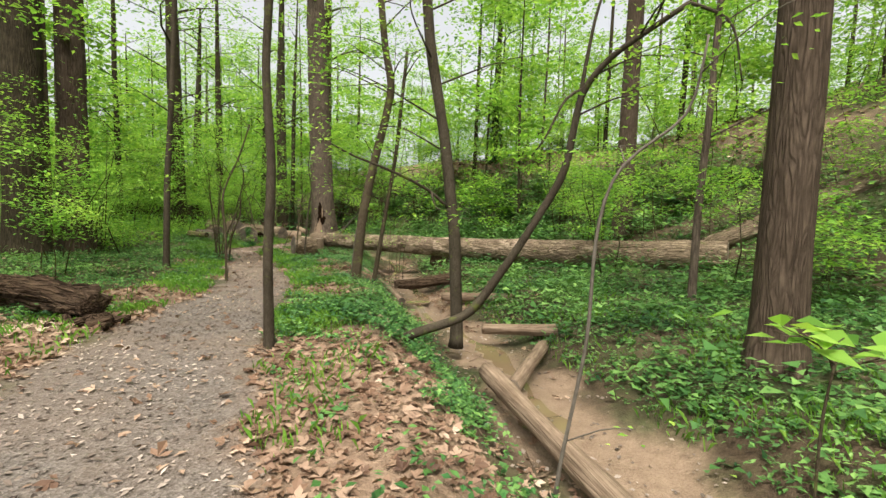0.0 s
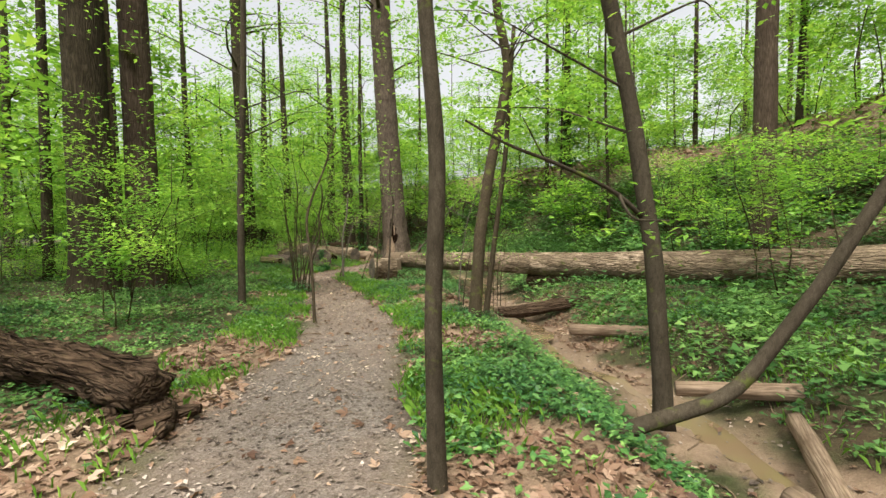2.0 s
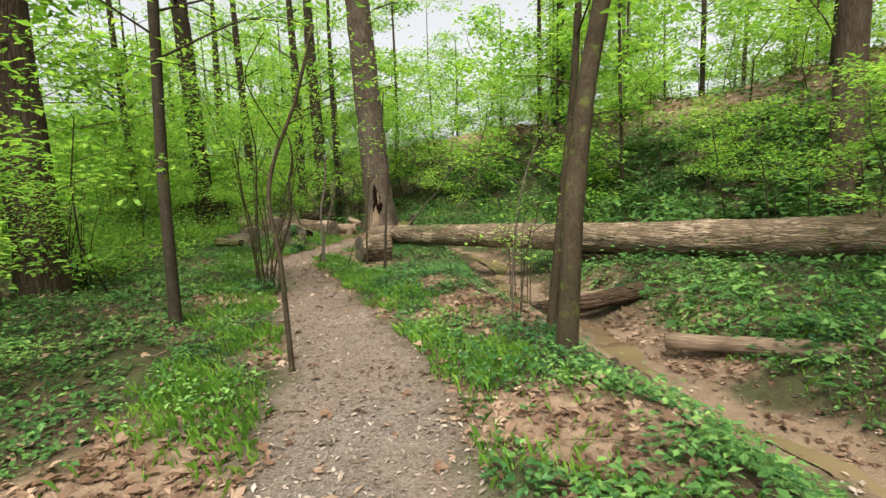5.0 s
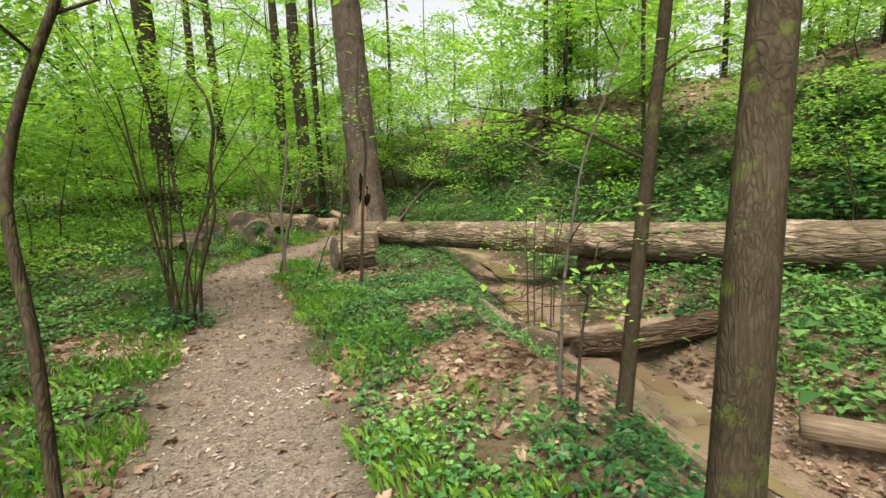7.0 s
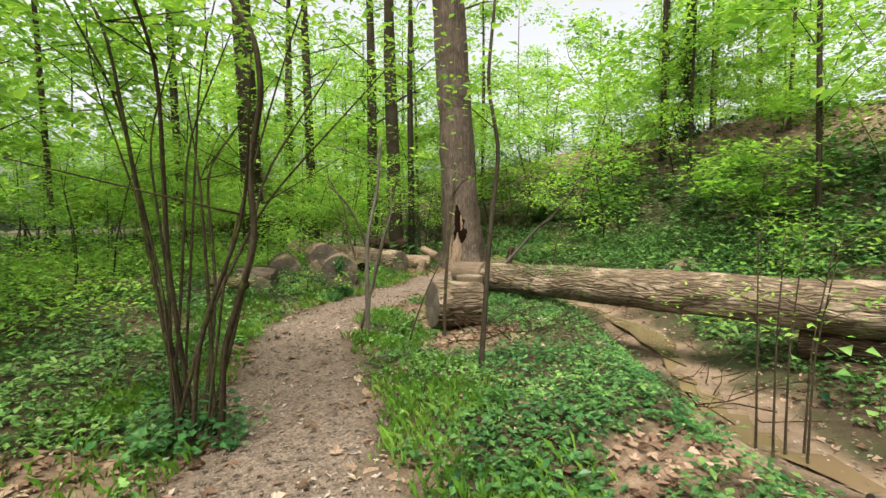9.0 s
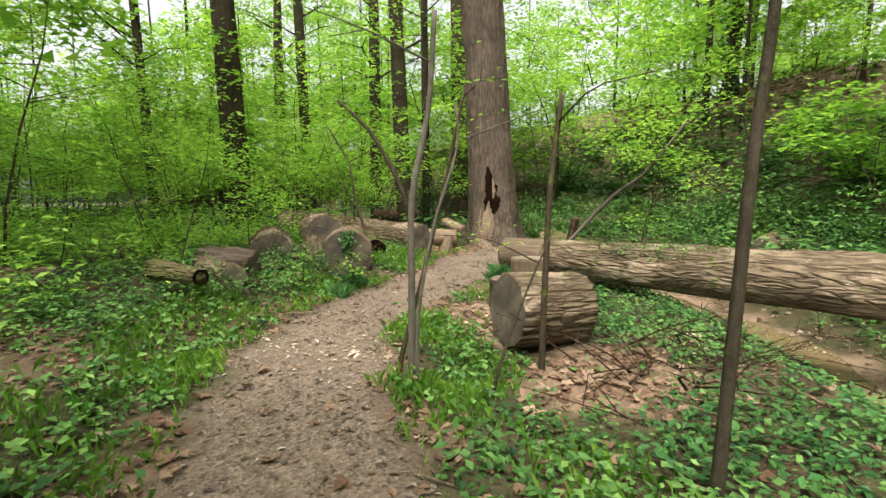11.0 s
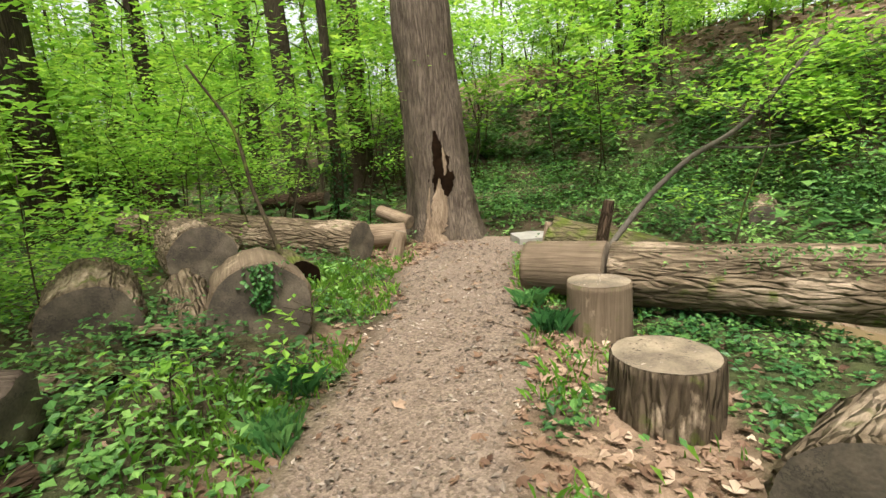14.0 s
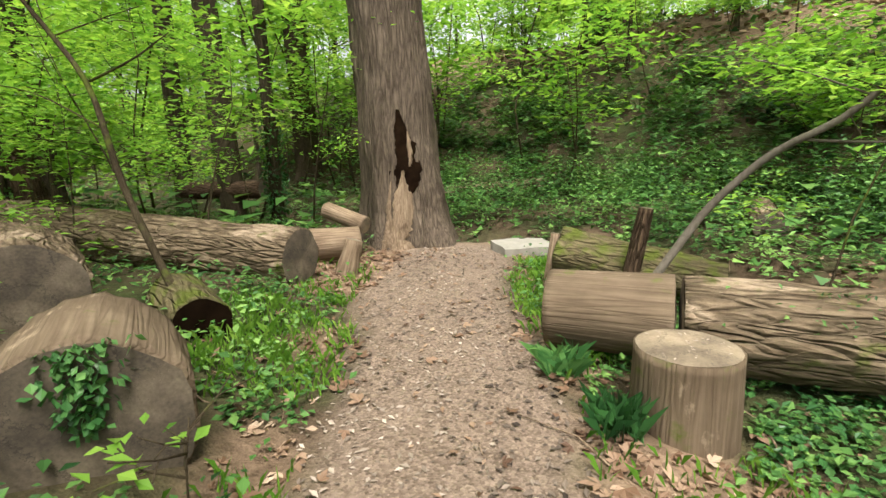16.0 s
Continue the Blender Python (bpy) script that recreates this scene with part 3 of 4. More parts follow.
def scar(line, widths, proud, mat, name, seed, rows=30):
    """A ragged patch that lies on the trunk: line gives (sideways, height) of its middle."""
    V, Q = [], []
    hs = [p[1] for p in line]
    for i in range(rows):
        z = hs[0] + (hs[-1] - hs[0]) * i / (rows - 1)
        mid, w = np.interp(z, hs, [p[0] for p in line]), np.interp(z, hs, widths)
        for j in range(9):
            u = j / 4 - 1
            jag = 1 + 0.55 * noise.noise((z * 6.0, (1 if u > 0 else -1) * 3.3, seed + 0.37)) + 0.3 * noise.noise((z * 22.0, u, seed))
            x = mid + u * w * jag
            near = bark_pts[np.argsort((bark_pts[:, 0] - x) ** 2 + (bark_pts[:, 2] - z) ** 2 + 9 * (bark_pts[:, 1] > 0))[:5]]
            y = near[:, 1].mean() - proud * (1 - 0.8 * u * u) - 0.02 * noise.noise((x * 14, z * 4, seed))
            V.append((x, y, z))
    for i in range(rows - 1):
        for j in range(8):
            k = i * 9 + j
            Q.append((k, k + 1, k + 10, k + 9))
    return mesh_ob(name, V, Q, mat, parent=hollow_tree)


# no cavity is cut: the first, black patch paints the dark inside the hollow
scar([(0.0, 0.75), (0.06, 1.1), (0.08, 1.4), (0.04, 1.6), (-0.03, 2.0)], [0.12, 0.2, 0.15, 0.12, 0.02], 0.03, ROT_SHADE, "hollow", 1)
scar([(-0.1, -0.1), (-0.07, 0.3), (0.0, 0.7), (0.02, 1.15)], [0.25, 0.17, 0.13, 0.02], 0.07, WOOD_BARE, "bare_wood", 2)
scar([(0.12, 1.2), (0.14, 1.4), (0.1, 1.7)], [0.015, 0.05, 0.01], 0.06, WOOD_BARE, "bare_wood", 3)
scar([(-0.28, 0.0), (-0.2, 0.5), (-0.16, 1.0)], [0.05, 0.05, 0.01], 0.04, WOOD_BARE, "bare_wood", 4)

# ---- young trees along the walk ----
T = "slender young tree with thin dark stem and fresh green leaves"
sapling([(-0.5, 5.5, 0.0), (-0.5, 5.46, 0.9), (-0.44, 5.42, 1.7), (-0.5, 5.4, 2.6), (-0.4, 5.42, 4.6)], 0.052, 0.03, BARK_DARK, "straight thin dark tree beside the path with ivy at its base", 5, 500, 0.07, 21, start=0.7, more=1.5)
sapling([(-1.2, 9.98, -0.05), (-1.12, 10.1, 1.25), (-0.98, 10.36, 2.4), (-0.82, 10.5, 3.2), (-0.7, 10.55, 3.9), (-0.85, 10.55, 4.6)], 0.095, 0.065, BARK_SMOOTH, "leaning moss-tinged tree beside the path with a knotted top", 9, 1500, 0.09, 22, start=0.55, reach=1.8, more=2.0, sides=16)
sapling([(1.04, 7.97, -0.4), (0.96, 8.0, 1.06), (0.78, 8.02, 2.39), (0.53, 8.01, 3.73)], 0.088, 0.07, BARK_DARK, "leaning tree with shaggy bark and leafy shoots at its base", 8, 1600, 0.08, 24, start=0.45, reach=1.8, more=3.0, extra=[([(0.85, 7.97, 1.46), (0.63, 7.84, 1.68), (0.37, 7.69, 1.82), (-0.03, 7.43, 1.99), (-0.30, 7.22, 2.07), (-0.64, 6.99, 2.27)], 0.026), ([(-0.03, 7.43, 1.99), (-0.14, 7.40, 2.21), (-0.20, 7.27, 2.33)], 0.009), ([(0.63, 7.84, 1.68), (0.72, 7.70, 1.40), (0.85, 7.43, 1.43), (1.02, 7.39, 1.41)], 0.016)])
sapling([(0.44, 6.74, -0.16), (1.3, 6.89, 0.14), (1.81, 6.91, 0.91), (2.35, 6.95, 1.85), (2.48, 6.83, 2.78), (2.74, 6.69, 3.09), (3.42, 6.41, 3.5)], 0.06, 0.028, BARK_DARK, "bent tree that leans far out over the creek", 4, 800, 0.08, 25, start=0.6, reach=1.3, extra=[([(2.48, 6.83, 2.78), (2.3, 6.7, 2.7), (2.1, 6.6, 2.2), (1.95, 6.5, 2.0)], 0.02), ([(3.42, 6.41, 3.5), (3.8, 6.3, 3.3), (3.9, 6.3, 2.7)], 0.02), ([(2.45, 6.85, 2.6), (2.6, 6.9, 3.6), (2.8, 6.9, 4.3)], 0.025)])
sapling([(2.14, 4.55, -0.5), (2.32, 4.63, 0.5), (2.34, 4.68, 1.2), (2.43, 4.72, 1.63), (2.61, 4.76, 1.81), (2.97, 4.83, 2.05), (3.05, 4.85, 2.6)], 0.014, 0.009, BARK_PALE, "thin bent sapling growing at the creek bank", 2, 60, 0.06, 26, extra=[([(2.2, 4.57, -0.2), (2.45, 4.5, -0.05), (2.6, 4.4, 0.0)], 0.006)])
sapling([(4.97, 10.15, -0.3), (5.0, 10.2, 1.5), (5.1, 10.2, 3.5)], 0.08, 0.05, BARK_GREY, T, 7, 900, 0.09, 27, reach=1.6, more=2.5)
sapling([(-1.32, 11.51, -0.4), (-1.18, 11.73, 0.97), (-0.97, 12.02, 2.74)], 0.055, 0.04, BARK_SMOOTH, "slim leaning young tree by the creek", 6, 600, 0.085, 29, reach=1.4, more=2.5)
sapling([(-3.55, 9.44, 0.05), (-3.63, 9.53, 1.05), (-3.76, 9.58, 1.55), (-3.65, 9.67, 1.98), (-3.5, 9.75, 2.32), (-3.3, 9.8, 3.0)], 0.024, 0.014, BARK_SMOOTH, "crooked thin sapling beside the path", 5, 700, 0.08, 30, reach=1.2)
sapling([(-5.8, 10.65, 0.1), (-5.8, 10.7, 2.0), (-5.65, 10.7, 4.2)], 0.07, 0.05, BARK_DARK, "thin straight dark tree among ground plants", 8, 1100, 0.09, 31, reach=1.9, more=3)
sapling([(-6.31, 15.700000000000001, -0.05), (-6.31, 15.72, 0.4), (-6.33, 15.77, 0.94), (-6.35, 15.8, 1.22), (-6.29, 15.86, 1.55), (-6.24, 15.91, 1.81), (-6.21, 15.96, 2.51)], 0.029, 0.02, BARK_PALE, "forked sapling with mottled pale bark beside the path", 1, 12, 0.06, 32, start=0.9)
sapling([(-6.35, 15.8, 1.22), (-6.48, 15.78, 1.43), (-6.59, 15.77, 1.69), (-6.84, 15.7, 1.91)], 0.018, 0.011, BARK_DARK, "dark crooked limb growing from a forked sapling", 0, 0, 0.07, 321, start=0.8, name="limb", cat="limb", flare=0.0)
sapling([(-6.24, 15.64, -0.1), (-6.24, 15.64, 0.44), (-6.14, 15.76, 1.13), (-5.98, 15.88, 1.62), (-6.04, 15.88, 1.86)], 0.015, 0.007, BARK_PALE, "very thin forked sapling with grey bark", 0, 0, 0.06, 33, extra=[([(-5.98, 15.88, 1.62), (-5.76, 15.97, 1.71), (-5.5, 16.08, 1.81)], 0.007)])
sapling([(-5.51, 16.37, -0.2), (-5.51, 16.37, 0.14), (-5.49, 16.51, 1.27), (-5.42, 16.62, 2.02)], 0.028, 0.02, BARK_SMOOTH, "thin straight sapling behind the log round", 1, 20, 0.07, 34, start=0.9)
sapling([(-9.3, 20.48, 0.2), (-9.71, 20.59, 1.25), (-9.83, 20.63, 1.93), (-10.32, 20.67, 2.63)], 0.03, 0.014, BARK_SMOOTH, "thin sapling leaning among the logs", 3, 160, 0.08, 35, extra=[([(-9.83, 20.63, 1.93), (-9.5, 20.6, 2.05), (-9.23, 20.59, 2.21)], 0.01)])
sapling([(-6.0, 20.75, 0.2), (-5.39, 20.95, 0.91), (-4.96, 20.84, 1.36), (-4.69, 20.66, 1.49), (-4.45, 20.51, 1.8), (-4.1, 20.4, 2.3)], 0.035, 0.018, BARK_PALE, "long bare limb leaning out of the log pile", 3, 180, 0.08, 36, start=0.7, extra=[([(-4.9, 20.8, 1.40), (-4.3, 20.6, 1.35), (-3.9, 20.5, 1.45)], 0.012)])
sapling([(-4.57, 14.92, -0.1), (-4.49, 15.02, 1.37), (-4.41, 15.1, 2.12), (-4.53, 15.08, 2.77), (-4.45, 15.1, 3.6)], 0.028, 0.015, BARK_DARK, T, 3, 120, 0.08, 37)
sapling([(-6.45, 15.75, 0.0), (-6.3, 15.85, 0.6), (-6.15, 15.95, 1.3), (-6.0, 16.0, 2.0)], 0.02, 0.01, BARK_SMOOTH, T, 2, 30, 0.06, 38, start=0.8, reach=0.5)
sapling([(-5.75, 15.75, -0.05), (-5.55, 15.9, 0.6), (-5.4, 16.1, 1.0)], 0.012, 0.006, BARK_DARK, T, 1, 20, 0.06, 39)

sapling([(-1.75, 11.3, 0.0), (-1.72, 11.4, 0.8), (-1.6, 11.5, 1.6), (-1.3, 11.7, 2.4)], 0.014, 0.006, BARK_PALE, T, 4, 120, 0.06, 61, start=0.4, reach=0.9)
sapling([(-1.65, 11.2, 0.0), (-1.6, 11.3, 0.6), (-1.5, 11.35, 1.1)], 0.012, 0.005, BARK_DARK, T, 3, 70, 0.06, 62, start=0.4, reach=0.6)
for q, (dx, dy) in enumerate(((0, 0), (0.12, 0.1), (0.25, -0.05), (-0.1, 0.15), (0.3, 0.2))):
    sapling([(-1.95 + dx, 15.6 + dy, -0.75), (-1.95 + dx * 1.1, 15.6 + dy, 0.2), (-1.9 + dx * 1.6, 15.6 + dy * 1.4, 1.3)], 0.012, 0.005, BARK_SMOOTH, "thin brown stem growing in the creek", 3, 90, 0.06, 70 + q, start=0.5, reach=0.8, group="stems growing in the creek")
sapling([(3.13, 3.55, -0.5), (3.13, 3.55, 0.59), (3.18, 3.55, 0.79)], 0.008, 0.004, BARK_SMOOTH, "small broad-leaved seedling on the bank", 5, 26, 0.16, 63, start=0.7, reach=0.3, flare=0.0)
# clump of many thin stems beside the path
rngs = np.random.default_rng(5)
root = empty("shrub", (-5.95, 12.75, gz(-5.95, 12.75)))
stems, tips = [], []
for i in range(13):
    a = i * 0.37 * 2
    bx, by = 0.16 * math.cos(a * 2.1), 0.16 * math.sin(a * 1.7)
    ln, sp = rngs.uniform(2.2, 4.0), rngs.uniform(0.2, 0.6)
    p1 = (bx + math.cos(a) * sp * 0.5 + rngs.normal(0, 0.06), by + math.sin(a) * sp * 0.5, ln * 0.33)
    p2 = (bx + math.cos(a + 0.3) * sp * 1.1 + rngs.normal(0, 0.09), by + math.sin(a + 0.3) * sp * 1.1, ln * 0.66)
    p3 = (bx + math.cos(a) * sp * 2.6, by + math.sin(a) * sp * 2.6, ln)
    r = rngs.uniform(0.008, 0.018)
    stems.append(tube([(bx, by, -0.1), p1, p2, p3], [r, r * 0.9, r * 0.6, 0.004], 6, 0.1, i, 0.15))
    for q in range(2):
        e = np.array(p2) + rngs.normal(0, 0.45, 3) * (1, 1, 0.5) + (0, 0, 0.3)
        stems.append(tube([p2, tuple(e)], [r * 0.4, 0.003], 4, 0.1, i, 0.2))
        tips.append(e)
    tips += [p3, (np.array(p2) + p3) / 2]
stems.append(tube([(0.25, 0.05, -0.1), (0.35, 0.0, 0.6), (0.62, 0.02, 1.3), (0.6, 0.0, 1.75), (0.72, 0.0, 2.15), (0.68, 0.0, 2.5), (0.45, 0, 2.8)], [0.022, 0.02, 0.019, 0.018, 0.018, 0.016, 0.01], 8, 0.15, 3, 0.08))
mesh_ob("stems", *joined(stems), BARK_SMOOTH, parent=root)
leaf_ob("foliage", spray(rngs, tips, 6000, 0.4), 0.07 * rngs.uniform(0.6, 1.3, 6000), LEAF_FRESH, rngs, root)
tagged(root, "many-stemmed shrub with dark thin stems and fresh leaves", "shrub")

# leafy seedlings by the sawn round, and small clumps of stems left of the path
for q, (qx, qy, qh) in enumerate(((-8.42, 18.75, 0.5), (-8.35, 18.2, 0.32), (-8.75, 17.7, 0.4))):
    sapling([(qx, qy, gz(qx, qy)), (qx + 0.03, qy - 0.02, gz(qx, qy) + qh * 0.6), (qx + 0.06, qy, gz(qx, qy) + qh)], 0.005, 0.003, BARK_SMOOTH, "small seedling with pale green lobed leaves", 5, 36, 0.08, 640 + q, start=0.4, reach=0.2, flare=0.0, group="seedlings by the log pile")
sapling([(-9.34, 11.14, 0.0), (-9.34, 11.14, 2.2), (-9.39, 11.14, 5.0)], 0.075, 0.05, BARK_SMOOTH, "thin straight grey-brown tree beside two tall trunks", 5, 500, 0.09, 645, reach=1.6, more=3.0)
for q, (qx, qy) in enumerate(((-8.76, 11.71), (-9.35, 12.53))):
    rngq = np.random.default_rng(650 + q)
    root = empty("shrub", (qx, qy, gz(qx, qy)))
    stems, tips = [], []
    for i in range(9):
        a, sp, ln = i * 0.7, rngq.uniform(0.15, 0.5), rngq.uniform(1.2, 2.4)
        p1 = np.array([math.cos(a) * sp * 0.4, math.sin(a) * sp * 0.4, ln * 0.45])
        p2 = np.array([math.cos(a + 0.3) * sp * 1.3, math.sin(a + 0.3) * sp * 1.3, ln])
        stems.append(tube([(math.cos(a) * 0.06, math.sin(a) * 0.06, -0.1), p1, p2], [0.012, 0.009, 0.003], 5, 0.1, i, 0.2))
        tips += [p2, (p1 + p2) / 2, p1 + rngq.normal(0, 0.25, 3)]
    mesh_ob("stems", *joined(stems), BARK_SMOOTH, parent=root)
    leaf_ob("foliage", spray(rngq, tips, 1500, 0.3), 0.065 * rngq.uniform(0.6, 1.3, 1500), LEAF_FRESH, rngq, root)
    tagged(root, "small many-stemmed shrub with fresh green leaves", "shrub", "small shrubs beside the path")

# ---- fallen trunk over the creek, and logs under it ----
LX = lambda x: (x, 20.4 - 0.454 * (x + 6.5), 0.27 + 0.014 * (x + 6.5))
log(LX(-5.95), (7.2, 14.1, 0.55), 0.285, 0.41, "long fallen trunk with furrowed bark lying across the creek", BARK_LOG, CUT_PALE, 3, "fallen_trunk", 48, 0.1, 0.09, mids=[(-3.5, 19.04, 0.3), (-1.0, 17.9, 0.31), (1.5, 16.77, 0.34), (4.0, 15.63, 0.41)])
log((-6.72, 20.5, 0.28), (-6.0, 20.17, 0.29), 0.275, 0.285, "debarked sawn section at the end of the fallen trunk", STUMP_WOOD, CUT_PALE, 4, "log", 26, 0.04, 0.015)
log((-1.05, 18.0, -0.22), (4.6, 15.6, -0.12), 0.2, 0.22, "dark barked log lying under the fallen trunk", BARK_ROT, CUT_GREY, 5)
log((-0.9, 17.6, -0.5), (3.4, 15.7, -0.45), 0.17, 0.19, "dark rotting log in the creek", BARK_ROT, CUT_GREY, 6)
log((-1.45, 14.1, -0.62), (2.3, 15.2, -0.42), 0.13, 0.17, "bare brown log lying across the creek bed", BARK_ROT, CUT_GREY, 7, sides=32, rough=0.3, ridges=0.12, mids=[(-0.6, 14.2, -0.5), (0.3, 14.55, -0.36), (1.2, 14.75, -0.5)])
log((-1.6, 14.6, -0.62), (0.6, 15.2, -0.5), 0.09, 0.1, "thin grey log in the creek", WOOD_BARE, CUT_GREY, 8, sides=20, rough=0.25, ridges=0.1, mids=[(-0.6, 14.75, -0.5)])
log((-4.2, 18.1, -0.25), (-2.2, 14.5, -0.5), 0.07, 0.09, "thin weathered log on the creek bank", WOOD_BARE, CUT_GREY, 9, sides=24, rough=0.22, ridges=0.1)
log((-1.6, 13.1, -0.35), (-0.6, 11.4, -0.55), 0.06, 0.08, "pale weathered pole on the creek bank", WOOD_BARE, CUT_GREY, 10, sides=24, rough=0.22, ridges=0.1)
log((0.2, 12.3, -0.55), (2.2, 11.3, -0.35), 0.1, 0.12, "bare reddish log lying in the creek", WOOD_BARE, CUT_GREY, 11, sides=24, rough=0.22, ridges=0.1)
log((1.35, 9.0, -0.5), (2.55, 8.9, -0.42), 0.08, 0.1, "short sawn bare log in the creek", WOOD_BARE, CUT_GREY, 12, sides=24, rough=0.22, ridges=0.1)
log((2.3, 8.4, -0.55), (1.85, 6.4, -0.52), 0.085, 0.09, "bare sawn log lying along the creek", WOOD_BARE, CUT_PALE, 13, sides=24, rough=0.22, ridges=0.1)
log((1.55, 6.6, -0.42), (2.75, 4.0, -0.58), 0.1, 0.1, "weathered grey log at the foot of the bank", WOOD_BARE, CUT_GREY, 14, sides=24, rough=0.22, ridges=0.1)
log((2.5, 4.4, -0.6), (3.9, 2.2, -0.6), 0.1, 0.12, "pale log on the sand", WOOD_BARE, CUT_GREY, 15, sides=24, rough=0.22, ridges=0.1)
log((3.6, 11.4, -0.25), (4.7, 12.0, -0.05), 0.1, 0.09, "short dark rotten log among plants", BARK_ROT, CUT_GREY, 16, sides=12)
log((7.0, 15.0, gz(7, 15) + 0.2), (15.0, 14.0, gz(15, 14) + 0.2), 0.26, 0.24, "long fallen trunk on the slope", BARK_LOG, CUT_GREY, 17)
log((-2.79, 5.88, 0.2), (-7.22, 6.68, 0.36), 0.13, 0.19, "rotten fallen trunk with crumbling dark end", BARK_ROT, ROT_SHADE, 18, "rotten_log", 56, 0.4, 0.6, mids=[(-3.28, 6.00, 0.26), (-4.37, 6.13, 0.29)], parts=False)
for q, (ox, oy, rr) in enumerate(((-2.92, 6.05, 0.09), (-3.15, 6.0, 0.07), (-2.85, 6.3, 0.06), (-3.35, 6.1, 0.08), (-2.98, 6.2, 0.13), (-3.05, 6.35, 0.11), (-3.3, 5.95, 0.05), (-2.75, 6.1, 0.05))):
    ox, oy = ox + 0.21, oy + -0.32
    log((ox, oy, 0.03), (ox + 0.18, oy + 0.1 - 0.05 * q, 0.09), rr, rr * 0.6, "crumbled chunk of dark rotten wood", BARK_ROT, ROT_SHADE, 180 + q, "wood_chunk", 10, 0.6, 0.5, group="rotten wood chunks", parts=False)
log((-13.0, 13.2, 0.35), (-10.0, 13.6, 0.3), 0.14, 0.12, "old log lying among ground plants", BARK_ROT, CUT_GREY, 19, sides=12)
log((-12.5, 15.4, 0.45), (-10.4, 15.9, 0.42), 0.14, 0.14, "old log lying among ground plants", BARK_LOG, CUT_GREY, 20, sides=12)

# ---- log pile on the bank and stumps by the path ----
G = "logs piled beside the path"
log((-8.95, 22.0, 0.36), (-14.0, 23.9, 0.62), 0.30, 0.33, "long thick log with furrowed bark and pale patches", BARK_LOG, CUT_GREY, 30, group=G, sides=60, rough=0.12, ridges=0.1)
log((-8.86, 18.9, 0.36), (-9.15, 19.4, 0.4), 0.40, 0.38, "upended thick round with grey sawn face and ivy on it", STUMP_WOOD, CUT_GREY, 31, "log_round", group=G, sides=64, rough=0.1)
log((-10.0, 20.0, 0.6), (-10.9, 21.0, 0.62), 0.34, 0.34, "thick log with dark sawn face", BARK_LOG, CUT_GREY, 32, group=G, sides=56, rough=0.1, ridges=0.1)
log((-9.92, 18.5, 0.4), (-10.6, 19.3, 0.45), 0.33, 0.34, "thick log with furrowed bark and grey sawn face", BARK_LOG, CUT_GREY, 33, group=G, sides=56, rough=0.1, ridges=0.1)
log((-9.35, 18.75, 0.26), (-9.9, 19.5, 0.42), 0.15, 0.18, "split log with pale torn wood", BARK_LOG, CUT_PALE, 34, group=G, sides=36, rough=0.4, ridges=0.18)
log((-9.1, 20.25, 0.3), (-9.55, 20.75, 0.34), 0.2, 0.22, "short block covered in yellow-green moss", BARK_MOSS, ROT_SHADE, 35, group=G, sides=14, rough=0.2)
log((-9.15, 24.0, 0.62), (-8.55, 23.7, 0.42), 0.12, 0.12, "short brown log lying on others", WOOD_BARE, CUT_PALE, 36, group=G, sides=14)
log((-9.25, 22.9, 0.3), (-8.55, 23.15, 0.3), 0.22, 0.2, "short reddish log with pale chalk mark", WOOD_BARE, CUT_GREY, 37, group=G, sides=18)
log((-8.62, 22.55, 0.0), (-8.5, 22.6, 0.42), 0.13, 0.09, "weathered upright wood stub", WOOD_BARE, CUT_PALE, 38, group=G, sides=12, rough=0.2)
log((-8.95, 16.75, 0.36), (-9.6, 17.0, 0.42), 0.16, 0.17, "short weathered log with torn bark", BARK_LOG, CUT_PALE, 39, group=G, sides=36, rough=0.4, ridges=0.18)
log((-8.69, 16.11, 0.50), (-9.44, 16.21, 0.52), 0.085, 0.11, "hollow log with an open dark end", BARK_MOSS, CUT_GREY, 40, "hollow_log", group=G, sides=36, rough=0.3, ridges=0.15, hollow=True)
log((-9.2, 17.35, 0.42), (-9.9, 17.2, 0.5), 0.17, 0.15, "grey furrowed short log", BARK_GREY, CUT_GREY, 41, group=G, sides=36, rough=0.4, ridges=0.18)
log((-9.35, 18.0, 0.2), (-9.8, 18.35, 0.28), 0.1, 0.13, "short broken log covered in moss", BARK_MOSS, ROT_SHADE, 42, group=G, sides=14, rough=0.3)
log((-6.2, 19.6, -0.3), (-6.2, 19.61, 0.34), 0.285, 0.265, "sawn stump stripped of bark with pale top", STUMP_WOOD, CUT_PALE, 43, "stump", 60, 0.05, 0.025)
log((-6.12, 18.25, -0.35), (-6.12, 18.26, 0.26), 0.315, 0.30, "sawn stump with dark bark and pale top", BARK_STUMP, CUT_PALE, 44, "stump", 72, 0.06, 0.07)
log((-5.92, 16.95, 0.2), (-5.35, 17.45, 0.17), 0.335, 0.33, "thick log round with furrowed bark and dark sawn face", BARK_LOG, CUT_GREY, 45, "log_round", 80, 0.06, 0.1)
log((-6.3, 21.95, 0.3), (-5.0, 21.3, 0.12), 0.3, 0.2, "mossy furrowed log behind the fallen trunk", BARK_MOSS, CUT_GREY, 46, rough=0.35, ridges=0.12, sides=40)
log((-2.0, 25.0, gz(-2, 25) + 0.2), (-1.4, 26.2, gz(-1.4, 26.2) + 0.22), 0.26, 0.26, "sawn log lying in the grass", BARK_LOG, CUT_GREY, 48, sides=18)
